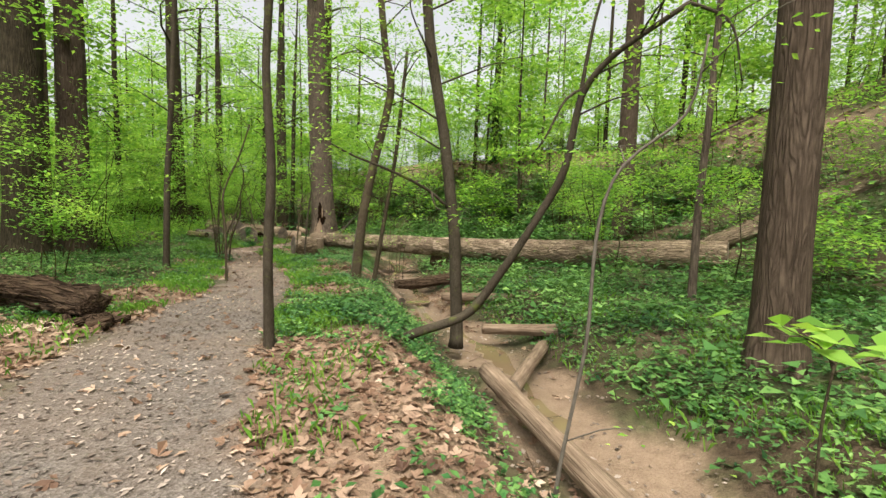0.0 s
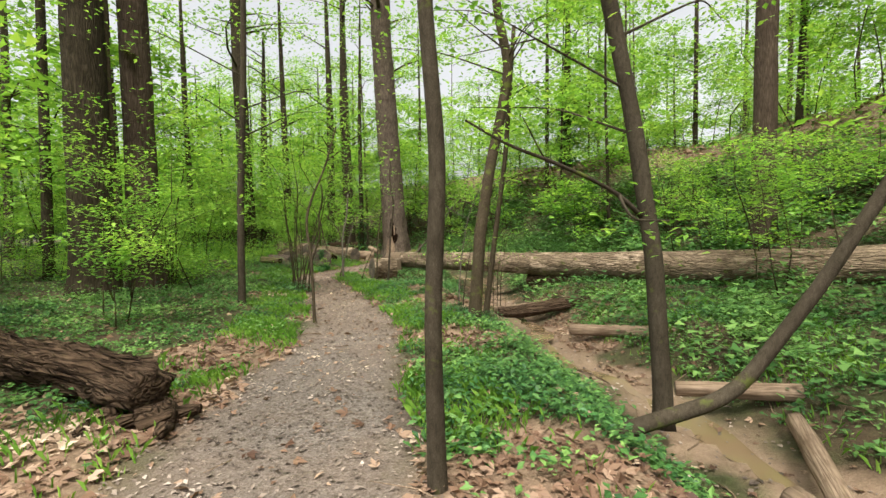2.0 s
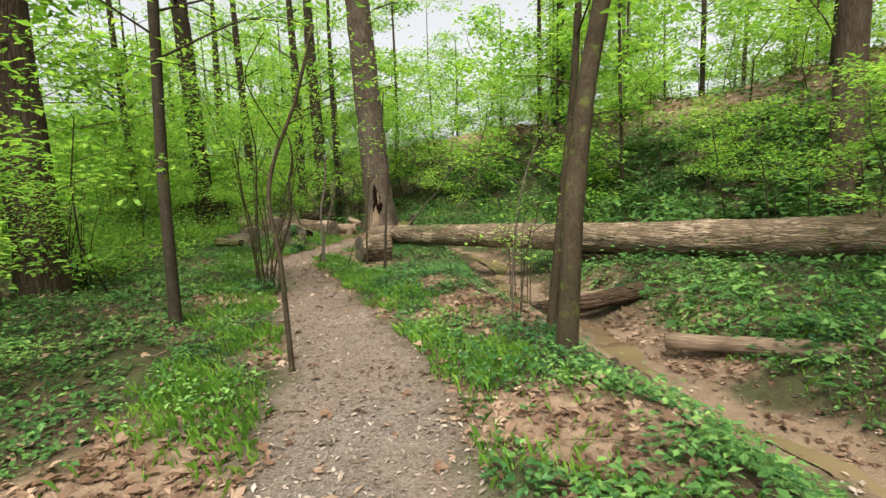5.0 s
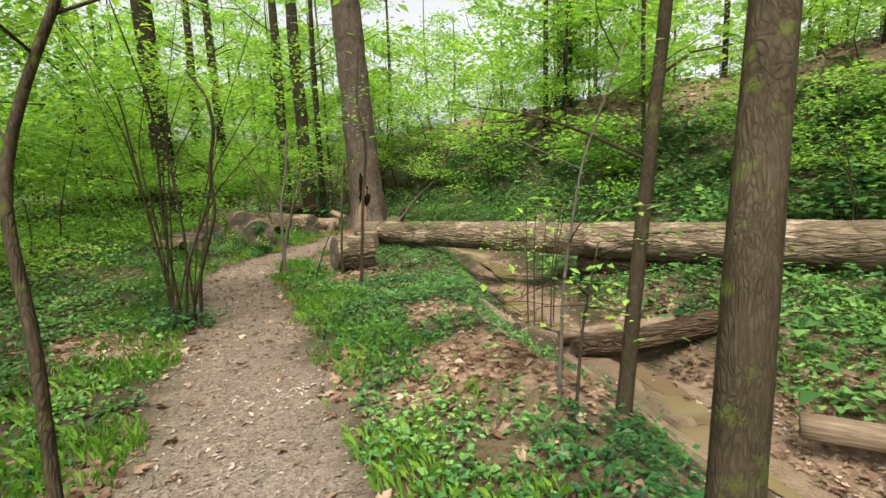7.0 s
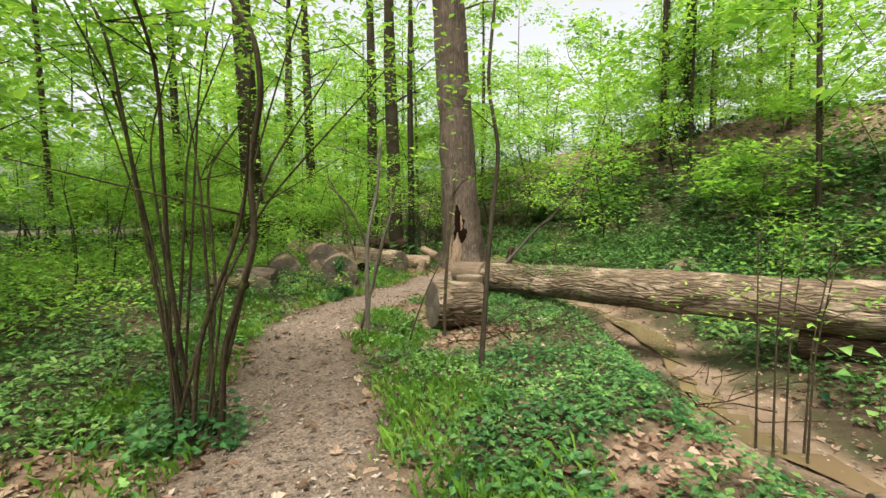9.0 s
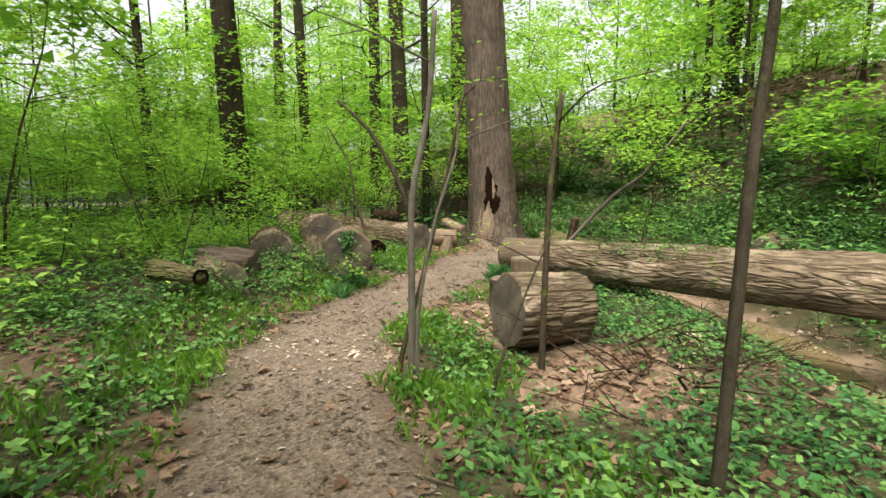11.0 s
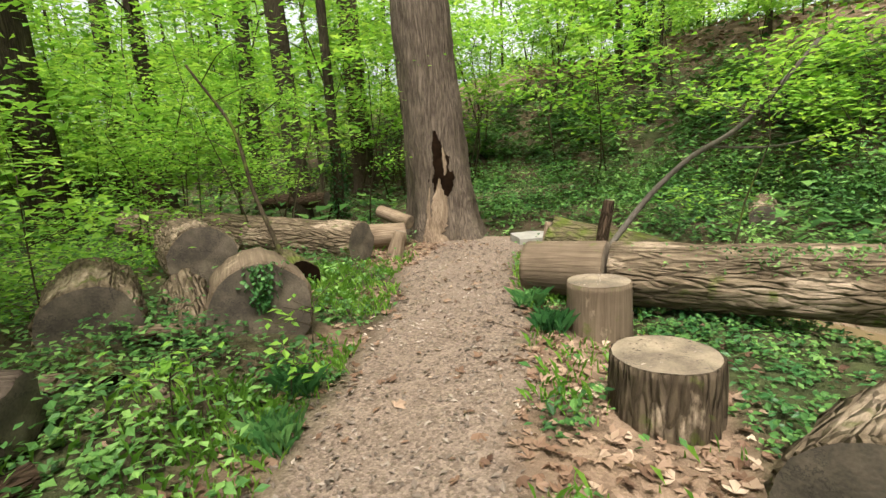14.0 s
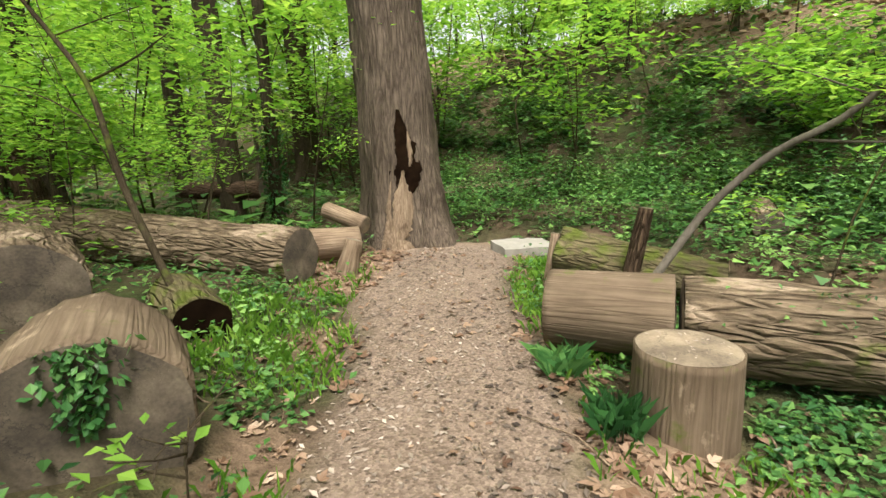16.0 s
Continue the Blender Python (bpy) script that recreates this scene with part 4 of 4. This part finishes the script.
log((-5.85, 21.3, 0.1), (-5.7, 21.35, 0.85), 0.08, 0.06, "broken upright stake of weathered wood", BARK_ROT, CUT_PALE, 49, "stake", 10, 0.25, 0.1)
log((-6.45, 21.8, -0.05), (-6.35, 21.9, 0.55), 0.06, 0.05, "weathered leaning plank end", WOOD_BARE, CUT_PALE, 50, "stake", 8, 0.3, 0.1)
log((-9.0, 31.5, gz(-9, 31.5) + 0.15), (-4.5, 31.0, gz(-4.5, 31) + 0.15), 0.2, 0.22, "fallen log across the slope", BARK_LOG, CUT_PALE, 51, sides=14)
log((-12.5, 30.5, 0.5), (-15.0, 31.0, 0.5), 0.25, 0.25, "dark log beyond the creek", BARK_ROT, CUT_GREY, 52, sides=14)

rngc = np.random.default_rng(31)
for q in range(14):
    cx, cy = rngc.uniform(-9.9, -8.9), rngc.uniform(16.9, 21.2)
    a, ln, rr = rngc.uniform(0, 6.28), rngc.uniform(0.15, 0.45), rngc.uniform(0.035, 0.08)
    z = gz(cx, cy) + rr * 0.7
    log((cx, cy, z), (cx + math.cos(a) * ln, cy + math.sin(a) * ln, z + rngc.uniform(0, 0.08)), rr, rr * rngc.uniform(0.4, 0.9), "broken piece of rotting wood among the logs", (BARK_ROT, BARK_LOG, WOOD_BARE)[q % 3], CUT_GREY, 200 + q, "wood_piece", 10, 0.45, 0.3, group="broken wood among the logs", parts=False)

# ---- snag, brush and root crumbs ----
log((-14.4, 25.4, gz(-14.4, 25.4) - 0.1), (-14.85, 25.5, gz(-14.85, 25.5) + 1.75), 0.3, 0.12, "leaning broken snag of dark rotten wood", BARK_ROT, ROT_SHADE, 71, "snag", 24, 0.4, 0.5, parts=False)


def brush(at, n, spread_, ln, seed, label):
    """A tangle of thin dead branches lying over one another."""
    rng = np.random.default_rng(seed)
    base = np.array([at[0], at[1], gz(at[0], at[1])])
    root = empty("brush_pile", tuple(base))
    tw = []
    for i in range(n):
        p = rng.normal(0, spread_, 2)
        z0 = gz(base[0] + p[0], base[1] + p[1]) - base[2] + rng.uniform(0.0, 0.15)
        a, l, up = rng.uniform(0, 6.28), ln * rng.uniform(0.4, 1.2), rng.uniform(0.0, 0.55)
        r = rng.uniform(0.004, 0.013)
        m = np.array([p[0] + math.cos(a) * l * 0.5, p[1] + math.sin(a) * l * 0.5, z0 + l * 0.5 * up + rng.normal(0, 0.05)])
        q = np.array([p[0] + math.cos(a + 0.4) * l, p[1] + math.sin(a + 0.4) * l, z0 + l * up * 0.9])
        tw.append(tube([(p[0], p[1], z0), m, q], [r, r * 0.7, 0.003], 5, 0.1, i, 0.2))
        for _ in range(2):
            c = m + (q - m) * rng.uniform(0, 0.8)
            e = c + np.append(rng.normal(0, 0.18, 2), rng.uniform(0.0, 0.25)) * l
            tw.append(tube([c, e], [r * 0.45, 0.002], 4, 0.1, i, 0.2))
    mesh_ob("branches", *joined(tw), BARK_ROT, parent=root)
    return tagged(root, label, "brush")


brush((-4.55, 16.6), 34, 0.4, 1.0, 81, "tangle of thin dead branches on the creek bank")
brush((-2.6, 17.0), 26, 0.45, 1.1, 82, "heap of dead twigs under the fallen trunk")
brush((0.1, 14.9), 22, 0.4, 1.3, 83, "dead bare branches lying over a log in the creek")

# flat stone at the end of the path
bm = bmesh.new()
bmesh.ops.create_grid(bm, x_segments=8, y_segments=6, size=0.5)
for v in bm.verts:
    v.co.x *= 0.8 + 0.15 * noise.noise(v.co * 2)
    v.co.y *= 0.55 + 0.15 * noise.noise(v.co * 3)
    v.co.z = 0.01 * noise.noise(v.co * 6)
ex = bmesh.ops.extrude_face_region(bm, geom=bm.faces[:])
for v in [g for g in ex["geom"] if isinstance(g, bmesh.types.BMVert)]:
    v.co.z -= 0.12
me = bpy.data.meshes.new("stone")
bm.normal_update()
bm.to_mesh(me)
bm.free()
me.materials.append(STONE)
stone = new("stone", me)
stone.matrix_world = pose(-6.35, 23.7, gz(-6.35, 23.7) + 0.1, 3, 2, 15)
tagged(stone, "flat pale grey stone slab at the path's end", "stone")

# ---- ivy hanging over the sawn face, and on the fallen trunk ----
rngi = np.random.default_rng(9)
nv = np.array([0.5, -0.86, 0.0])
side = np.array([0.86, 0.5, 0.0])
pp = [np.array([-8.86, 18.9, 0.36]) + nv * rngi.uniform(0.02, 0.07) + side * rngi.normal(0.03, 0.07 - 0.03 * k) + np.array([0, 0, 0.40 - 0.36 * k]) for k in rngi.uniform(0, 1, 300) ** 1.2]
tagged(leaf_ob("ivy", pp, rngi.uniform(0.03, 0.05, 300), LEAF_DARK, rngi, slim=0.8, up=0.3, droop=1.2), "dark green ivy hanging over the sawn face", "ivy")
pp = []
for _ in range(700):
    k = rngi.normal(0, 1)
    px = -4.6 + 0.35 * k + rngi.normal(0, 0.2)
    c = np.array(LX(px))
    a = rngi.uniform(-0.2, 2.2)
    pp.append(c + np.array([-0.41 * math.cos(a) * 0.3, -0.91 * math.cos(a - 0.9) * 0.3, 0.3 * math.sin(a)]))
tagged(leaf_ob("creeper", pp, rngi.uniform(0.025, 0.05, 700), LEAF_COVER, rngi, up=0.4), "small-leaved creeper over the fallen trunk", "creeper")

for ix, iy, ir, ih, sz in ((-10.8, 26.7, 0.17, 2.2, 0.09), (0.0, 40.0, 0.4, 6.0, 0.22)):
    n = 600
    a, h = rngi.uniform(0, 6.28, n), rngi.uniform(0, 1, n) ** 1.5 * ih
    r = ir * rngi.uniform(1.0, 1.5, n)
    tagged(leaf_ob("ivy", np.stack([ix + 0.015 * h + r * np.cos(a), iy + r * np.sin(a), gz(ix, iy) + h], 1), sz * rngi.uniform(0.6, 1.3, n), LEAF_DARK, rngi, slim=0.8, up=0.3, droop=0.8), "dark ivy climbing a tree trunk", "ivy")
for sx, sy, sz, sr in ((-6.2, 19.61, 0.352, 0.22), (-6.12, 18.26, 0.272, 0.26)):
    n = 34
    a, r = rngi.uniform(0, 6.28, n), sr * np.sqrt(rngi.uniform(0, 1, n))
    tagged(leaf_ob("leaf_scraps", np.stack([sx + r * np.cos(a), sy + r * np.sin(a), np.full(n, sz)], 1), 0.03 * rngi.uniform(0.5, 1.3, n), CHIPS, rngi, slim=0.4, up=0.95, droop=0.0), "small dry scraps lying on the stump", "leaves", kind="stuff")

# ---- ground plants, grass, litter ----
def scatter(n, rng, x0, x1, y0, y1):
    return rng.uniform(x0, x1, n), rng.uniform(y0, y1, n)


SOLIDS = [(-6.2, 19.6, 0.32), (-6.12, 18.25, 0.36), (-5.65, 17.2, 0.5), (-8.05, 24.75, 0.75), (-9.0, 19.15, 0.5)]


def open_floor(px, py):
    ok = np.ones(px.shape, bool)
    for cx, cy, r in SOLIDS:
        ok &= np.hypot(px - cx, py - cy) > r
    return ok


def cover(name, n, box, size, tall, mat, label, seed, want, leaves_each=6, **kw):
    """Low plants: rosettes of leaves on short stalks, thick where want() is high."""
    rng = np.random.default_rng(seed)
    px, py = scatter(n, rng, *box)
    keep = (rng.uniform(0, 1, n) < want(px, py)) & open_floor(px, py)
    px, py = px[keep], py[keep]
    pz = height(px, py)
    m = len(px)
    hgt = tall * rng.uniform(0.25, 1.0, m) ** 1.3
    tone = np.clip(rng.beta(2, 2, m) * 0.6 + 0.2 + 0.3 * wobble(px, py, 1.4, 6), 0, 1)
    k = leaves_each
    c = np.repeat(np.stack([px, py, pz], 1), k, 0)
    hh = np.repeat(hgt, k) * rng.uniform(0.3, 1.0, m * k)
    c[:, 2] += hh
    c[:, :2] += rng.normal(0, 1, (m * k, 2)) * (0.25 * np.repeat(hgt, k) + size * 0.5)[:, None]
    ob = leaf_ob(name, c, size * rng.uniform(0.5, 1.35, m * k), mat, rng, tone=np.clip(np.repeat(tone, k) + rng.normal(0, 0.12, m * k), 0, 1), **kw)
    return tagged(ob, label, "plants", kind="stuff")


def want_left(px, py):
    _, s, e = zones(px, py)
    return np.where((s < -0.9) & (e > 0.12), (0.45 + 0.55 * ease(wobble(px, py, 0.9, 3) + 0.5)) * (1 - 0.95 * litter_amount(px, py)) * ease((e + 0.1) / 0.5), 0)


def want_bank(px, py):
    _, s, e = zones(px, py)
    return np.where((e > 0.1) & (s > -3.2) & (s < -0.75), (0.3 + 0.7 * ease(wobble(px, py, 0.8, 7) + 0.6)) * (1 - 0.97 * litter_amount(px, py)), 0)


def want_right(px, py):
    _, s, e = zones(px, py)
    return np.where(s > 0.75, ease((s - 0.7) / 0.6) * (0.45 + 0.55 * ease(wobble(px, py, 1.3, 9) + 0.5)) * (1 - 0.85 * litter_amount(px, py) * (s > 7)), 0)


def want_grass(px, py):
    _, s, e = zones(px, py)
    a = ease((0.75 - np.abs(e - 0.45)) / 0.5) * ease(wobble(px, py, 0.9, 13) + 0.55)
    return np.where((e > 0.02) & (np.abs(s) > 0.9), a * (1 - 0.8 * litter_amount(px, py)), 0)


cover("ground_plants", 27000, (-9.5, 1.5, 2.0, 24), 0.05, 0.16, LEAF_COVER, "low broad-leaved plants carpeting the forest floor", 101, want_left, 8, slim=0.7)
cover("ground_plants", 15000, (-18, -6, 4, 30), 0.07, 0.3, LEAF_COVER, "dense green undergrowth beside the path", 102, want_left, 5)
cover("bank_plants", 6500, (-1.2, 2.6, 2.5, 10), 0.065, 0.2, LEAF_COVER, "leafy plants hanging over the creek bank", 110, want_bank, 6)
cover("bank_plants", 16000, (-6.5, 2.5, 1.5, 22), 0.06, 0.16, LEAF_DARK, "dark ivy and low plants on the creek bank", 103, want_bank, 6)
cover("slope_plants", 13000, (-6, 11, 2, 27), 0.08, 0.3, LEAF_COVER, "green plants covering the creek's far bank", 104, want_right, 7, far=True, slim=0.8)
cover("slope_plants", 9000, (1.0, 8, 2.5, 13), 0.06, 0.22, LEAF_COVER, "green plants beside the creek", 108, want_right, 6)
cover("slope_shrubs", 2600, (-3, 16, 9, 32), 0.1, 1.0, LEAF_COVER, "leafy shrubs at the foot of the hill", 109, lambda a, b: np.where((zones(a, b)[1] > 4) & (zones(a, b)[1] < 9), ease(wobble(a, b, 1.8, 14) + 0.2), 0), 22)
cover("slope_shrubs", 4600, (-8, 18, 18, 42), 0.16, 1.1, LEAF_COVER, "green shrubs climbing the hillside", 114, lambda a, b: np.where((zones(a, b)[1] > 5) & (zones(a, b)[1] < 12.5), ease(wobble(a, b, 2.2, 17) + 0.75), 0), 26, far=True, slim=0.8)
cover("slope_plants", 7000, (-2.5, 4, 10.5, 21), 0.065, 0.2, LEAF_COVER, "green plants along the sandy creek", 112, want_right, 6)
cover("slope_plants", 14000, (-14, 26, 6, 52), 0.16, 0.5, LEAF_COVER, "green undergrowth on the hillside", 105, want_right, 5, far=True)
cover("slope_shrubs", 2000, (-9, 4, 24, 33), 0.1, 1.6, LEAF_COVER, "dense dark shrubs on the bank beyond the creek", 106, lambda a, b: np.where((zones(a, b)[1] > 1.4) & (zones(a, b)[1] < 6), ease(wobble(a, b, 1.6, 4) + 0.7), 0), 30)
cover("leafy_shrubs", 1300, (-16, -9.0, 12, 21.5), 0.085, 0.95, LEAF_FRESH, "bright leafy shrubs on the bank beside the logs", 111, lambda a, b: ease(wobble(a, b, 1.4, 21) + 0.8) * ((a < -10.6) | (b < 15.5)), 24)
cover("bank_plants", 150, (-6.4, -5.5, 12.3, 13.2), 0.06, 0.3, LEAF_DARK, "dark ivy leaves round the foot of the shrub", 116, lambda a, b: ease((0.5 - np.hypot(a + 5.95, b - 12.75)) / 0.2), 7, slim=0.8)
cover("bank_plants", 620, (-10.9, -8.5, 14.9, 19.2), 0.048, 0.4, LEAF_COVER, "leafy weeds growing among the piled logs", 115, lambda a, b: ease(wobble(a, b, 0.7, 5) + 0.75) * (zones(a, b)[2] > 0.55), 12, slim=0.7)
cover("ground_plants", 7000, (-22, 16, -14, 5), 0.12, 0.25, LEAF_COVER, "green undergrowth along the path behind", 113, lambda a, b: np.maximum(want_left(a, b), want_right(a, b)) * ((a < -4) | (b < 2.5)), 4, far=True)
cover("forest_undergrowth", 11000, (-60, 40, 24, 75), 0.3, 0.9, LEAF_COVER, "far green undergrowth", 107, lambda a, b: np.where(np.abs(zones(a, b)[1]) > 1.5, 0.8 * (1 - 0.7 * litter_amount(a, b)), 0), 5, far=True)


def grass(name, n, box, want, seed, tall, label, wide=0.006, mat=GRASS):
    rng = np.random.default_rng(seed)
    px, py = scatter(n, rng, *box)
    keep = (rng.uniform(0, 1, n) < want(px, py)) & open_floor(px, py)
    px, py = px[keep], py[keep]
    m = len(px)
    b = np.stack([px, py, height(px, py)], 1)
    a, h = rng.uniform(0, 6.28, m), tall * rng.uniform(0.4, 1.1, m)
    s = np.stack([np.cos(a), np.sin(a), 0 * a], 1) * wide
    l = np.stack([-np.sin(a), np.cos(a), 0 * a], 1) * (h * rng.uniform(0.2, 0.9, m))[:, None]
    v = np.stack([b - s, b + s, b + l * 0.35 + [0, 0, 1] * h[:, None] * 0.7 + s * 0.7, b + l + [0, 0, 1] * h[:, None] * 0.95], 1).reshape(-1, 3)
    f = np.arange(m)[:, None] * 4
    f = np.concatenate([f + [0, 1, 2], f + [0, 2, 3]], 1).reshape(-1, 3)
    ob = mesh_ob(name, v, f, mat, False, np.repeat(np.clip(rng.beta(2, 2, m) * 0.7 + 0.15 + 0.3 * wobble(px, py, 0.7, 2), 0, 1), 2))
    return tagged(ob, label, "grass", kind="stuff")


grass("grass", 260000, (-9.5, 1.0, 3.0, 23), want_grass, 201, 0.11, "fresh green grass along the path's edges")
grass("grass", 16000, (0.5, 6, 3, 16), lambda a, b: np.where((zones(a, b)[1] > 0.9) & (zones(a, b)[1] < 3.5), ease(wobble(a, b, 1.0, 3) + 0.4), 0), 202, 0.13, "grass on the creek's far bank")
for i, (tx, ty) in enumerate(((-6.62, 19.45), (-6.75, 20.05), (-8.35, 18.3), (-8.25, 17.75))):
    grass("grass_tuft", 170, (tx - 0.11, tx + 0.11, ty - 0.11, ty + 0.11), lambda a, b: np.ones(a.shape), 210 + i, 0.19, "tuft of long dark green grass", 0.004, LEAF_DARK)


def strew(name, n, box, want, seed, size, mat, label, slim, cat, lift=0.012, lobes=1):
    rng = np.random.default_rng(seed)
    px, py = scatter(n, rng, *box)
    keep = (rng.uniform(0, 1, n) < want(px, py)) & open_floor(px, py)
    px, py = px[keep], py[keep]
    p = np.stack([px, py, height(px, py) + lift + rng.uniform(0, lift, len(px))], 1)
    ob = leaf_ob(name, p, size * rng.uniform(0.5, 1.4, len(px)), mat, rng, up=0.72, slim=slim, droop=0.0, lobes=lobes)
    return tagged(ob, label, cat, kind="stuff")


strew("leaf_litter", 70000, (-9.5, 2.5, 1.5, 24), lambda a, b: np.where(zones(a, b)[2] > -0.05, 0.07 + 0.8 * litter_amount(a, b), 0.03) * (np.abs(zones(a, b)[1]) > 0.3), 301, 0.075, LEAF_DEAD, "dry brown fallen leaves", 0.5, "leaves", lobes=3)
strew("leaf_litter", 16000, (-6, 24, 18, 50), lambda a, b: np.where(zones(a, b)[1] > 8, 0.8 * litter_amount(a, b), 0), 302, 0.28, LEAF_DEAD, "dry fallen leaves on the hillside", 0.8, "leaves")
strew("path_chips", 95000, (-9.0, 2.5, 0.5, 24), lambda a, b: np.where(zones(a, b)[2] < 0.1, 0.85, 0), 303, 0.042, CHIPS, "wood chips and grit on the path", 0.5, "chips", 0.004)
strew("path_leaves", 9000, (-9.0, 2.5, 0.5, 24), lambda a, b: np.where(zones(a, b)[2] < 0.15, 0.5 + 0.5 * ease(zones(a, b)[2] + 0.5), 0), 305, 0.06, LEAF_DEAD, "scraps of dry leaves trodden into the path", 0.45, "leaves", 0.006)
strew("creek_gravel", 11000, (-4, 4, 2, 21), lambda a, b: np.where(np.abs(zones(a, b)[1]) < 0.9, 0.7, 0), 304, 0.05, CHIPS, "stones and twigs on the creek sand", 0.7, "gravel", 0.008)

rngt = np.random.default_rng(77)
sticks = []
while len(sticks) < 420:
    px, py = rngt.uniform(-10, 3.5), rngt.uniform(2, 24)
    e = float(zones(np.array(px), np.array(py))[2])
    if e < 0.05 and len(sticks) % 5:
        continue
    a, ln = rngt.uniform(0, 6.28), rngt.uniform(0.12, 0.7) * (0.5 if e < 0.1 else 1)
    r = rngt.uniform(0.003, 0.009)
    q = [(px + math.cos(a + 0.4 * k) * ln * k, py + math.sin(a + 0.4 * k) * ln * k) for k in (0, 0.5, 1)]
    sticks.append(tube([(u, v, gz(u, v) + r + rngt.uniform(0, 0.03)) for u, v in q], [r, r * 0.8, r * 0.4], 4, 0.1, len(sticks), 0.25))
tagged(mesh_ob("twigs", *joined(sticks), WOOD_BARE), "fallen twigs and sticks on the ground", "twigs", kind="stuff")

# ---- woods all round ----
rngw = np.random.default_rng(44)
kinds = []
for i in range(5):
    kinds.append(big_tree(-30 - i * 3, 60 + i * 2, rngw.uniform(0.14, 0.36), rngw.uniform(12, 18), (rngw.normal(0, 0.02), rngw.normal(0, 0.02)), (BARK_DARK, BARK_GREY)[i % 2], "slender forest tree with fresh spring leaves", 60 + i, 2000, 3.4, 2.5, 12, 8, 0.3, "woodland_tree", "trees of the surrounding woods", 0.27))
made = []
while len(made) < 100:
    px, py = rngw.uniform(-52, 34), rngw.uniform(-6, 74)
    dt, s, e = zones(np.array(px), np.array(py))
    near = math.hypot(px + 4, py - 12)
    if e < 4.5 or abs(s) < 1.5 or (s > 0 and near < 16) or any(math.hypot(px - a, py - b) < 2.2 for a, b in made):
        continue
    if py < 3 and len(made) % 4:
        continue
    made.append((px, py))
    copy_thing(kinds[len(made) % 5], pose(px, py, gz(px, py) - 0.05, 0, 0, rngw.uniform(0, 360)))


def understory(name, n_stems, box, seed, per, size, tall, gap, label, far=False):
    """Thin crooked stems with level side branches that carry flat sprays of fresh leaves, too many to count."""
    rng = np.random.default_rng(seed)
    st, tips = [], []
    made_ = 0
    while made_ < n_stems:
        px, py = rng.uniform(box[0], box[1]), rng.uniform(box[2], box[3])
        dt, s, e = zones(np.array(px), np.array(py))
        if e < gap or abs(s) < 1.2:
            continue
        if -1 < s < 4.5 or (s > 7 and rng.uniform() < 0.75):
            continue
        made_ += 1
        z, h = gz(px, py), tall * rng.uniform(0.5, 1.25)
        l = rng.normal(0, 0.16, 2) * h
        b = rng.normal(0, 0.05, 2) * h
        r = 0.0045 * h + 0.004
        line = np.array([(px, py, z - 0.1), (px + l[0] * 0.3 + b[0], py + l[1] * 0.3 + b[1], z + h * 0.35), (px + l[0] * 0.7 - b[0], py + l[1] * 0.7, z + h * 0.7), (px + l[0], py + l[1], z + h)])
        st.append(tube(line, [r, r * 0.8, r * 0.55, 0.003], 4, 0.1, made_, 0.25 * h))
        tips.append(line[-1])
        for _ in range(6):
            k = rng.uniform(0.9, 2.9)
            q = int(k)
            root_ = line[q] + (line[q + 1] - line[q]) * (k - q)
            a, ln = rng.uniform(0, 6.28), h * rng.uniform(0.18, 0.42)
            end = root_ + np.array([math.cos(a) * ln, math.sin(a) * ln, ln * rng.uniform(0.05, 0.5)])
            st.append(tube([root_, end], [r * 0.4, 0.003], 3, 0.1, made_, ln))
            tips += [end, end, root_ + (end - root_) * 0.65, root_ + (end - root_) * 0.35]
    root = empty(name, (0, 0, 0))
    mesh_ob("stems", *joined(st), BARK_SMOOTH, parent=root)
    n = n_stems * per
    leaf_ob("foliage", spray(rng, tips, n, 0.075 * tall), size * rng.uniform(0.6, 1.4, n), LEAF_FRESH, rng, root, up=0.75, far=far)
    return tagged(root, label, "undergrowth", kind="stuff")


understory("understory", 85, (-17, -3.5, 3, 26), 501, 720, 0.08, 3.0, 1.9, "thin understory stems with bright spring leaves")
understory("understory", 45, (3.0, 15, 9, 26), 502, 700, 0.085, 3.0, 3.0, "thin understory stems on the slope with fresh leaves", True)
understory("understory", 220, (-45, 20, 22, 50), 503, 680, 0.18, 5.5, 3.5, "fresh green understory further in the woods", True)
understory("understory", 170, (-65, 50, 44, 80), 504, 460, 0.5, 10.0, 3.5, "distant green woods", True)
understory("understory", 70, (-62, -20, 0, 46), 505, 520, 0.33, 8.0, 3.5, "green woods away from the path", True)
understory("understory", 16, (-14, -4, 29, 46), 506, 900, 0.2, 8.0, 3.0, "taller young trees with fresh leaves beyond the creek", True)
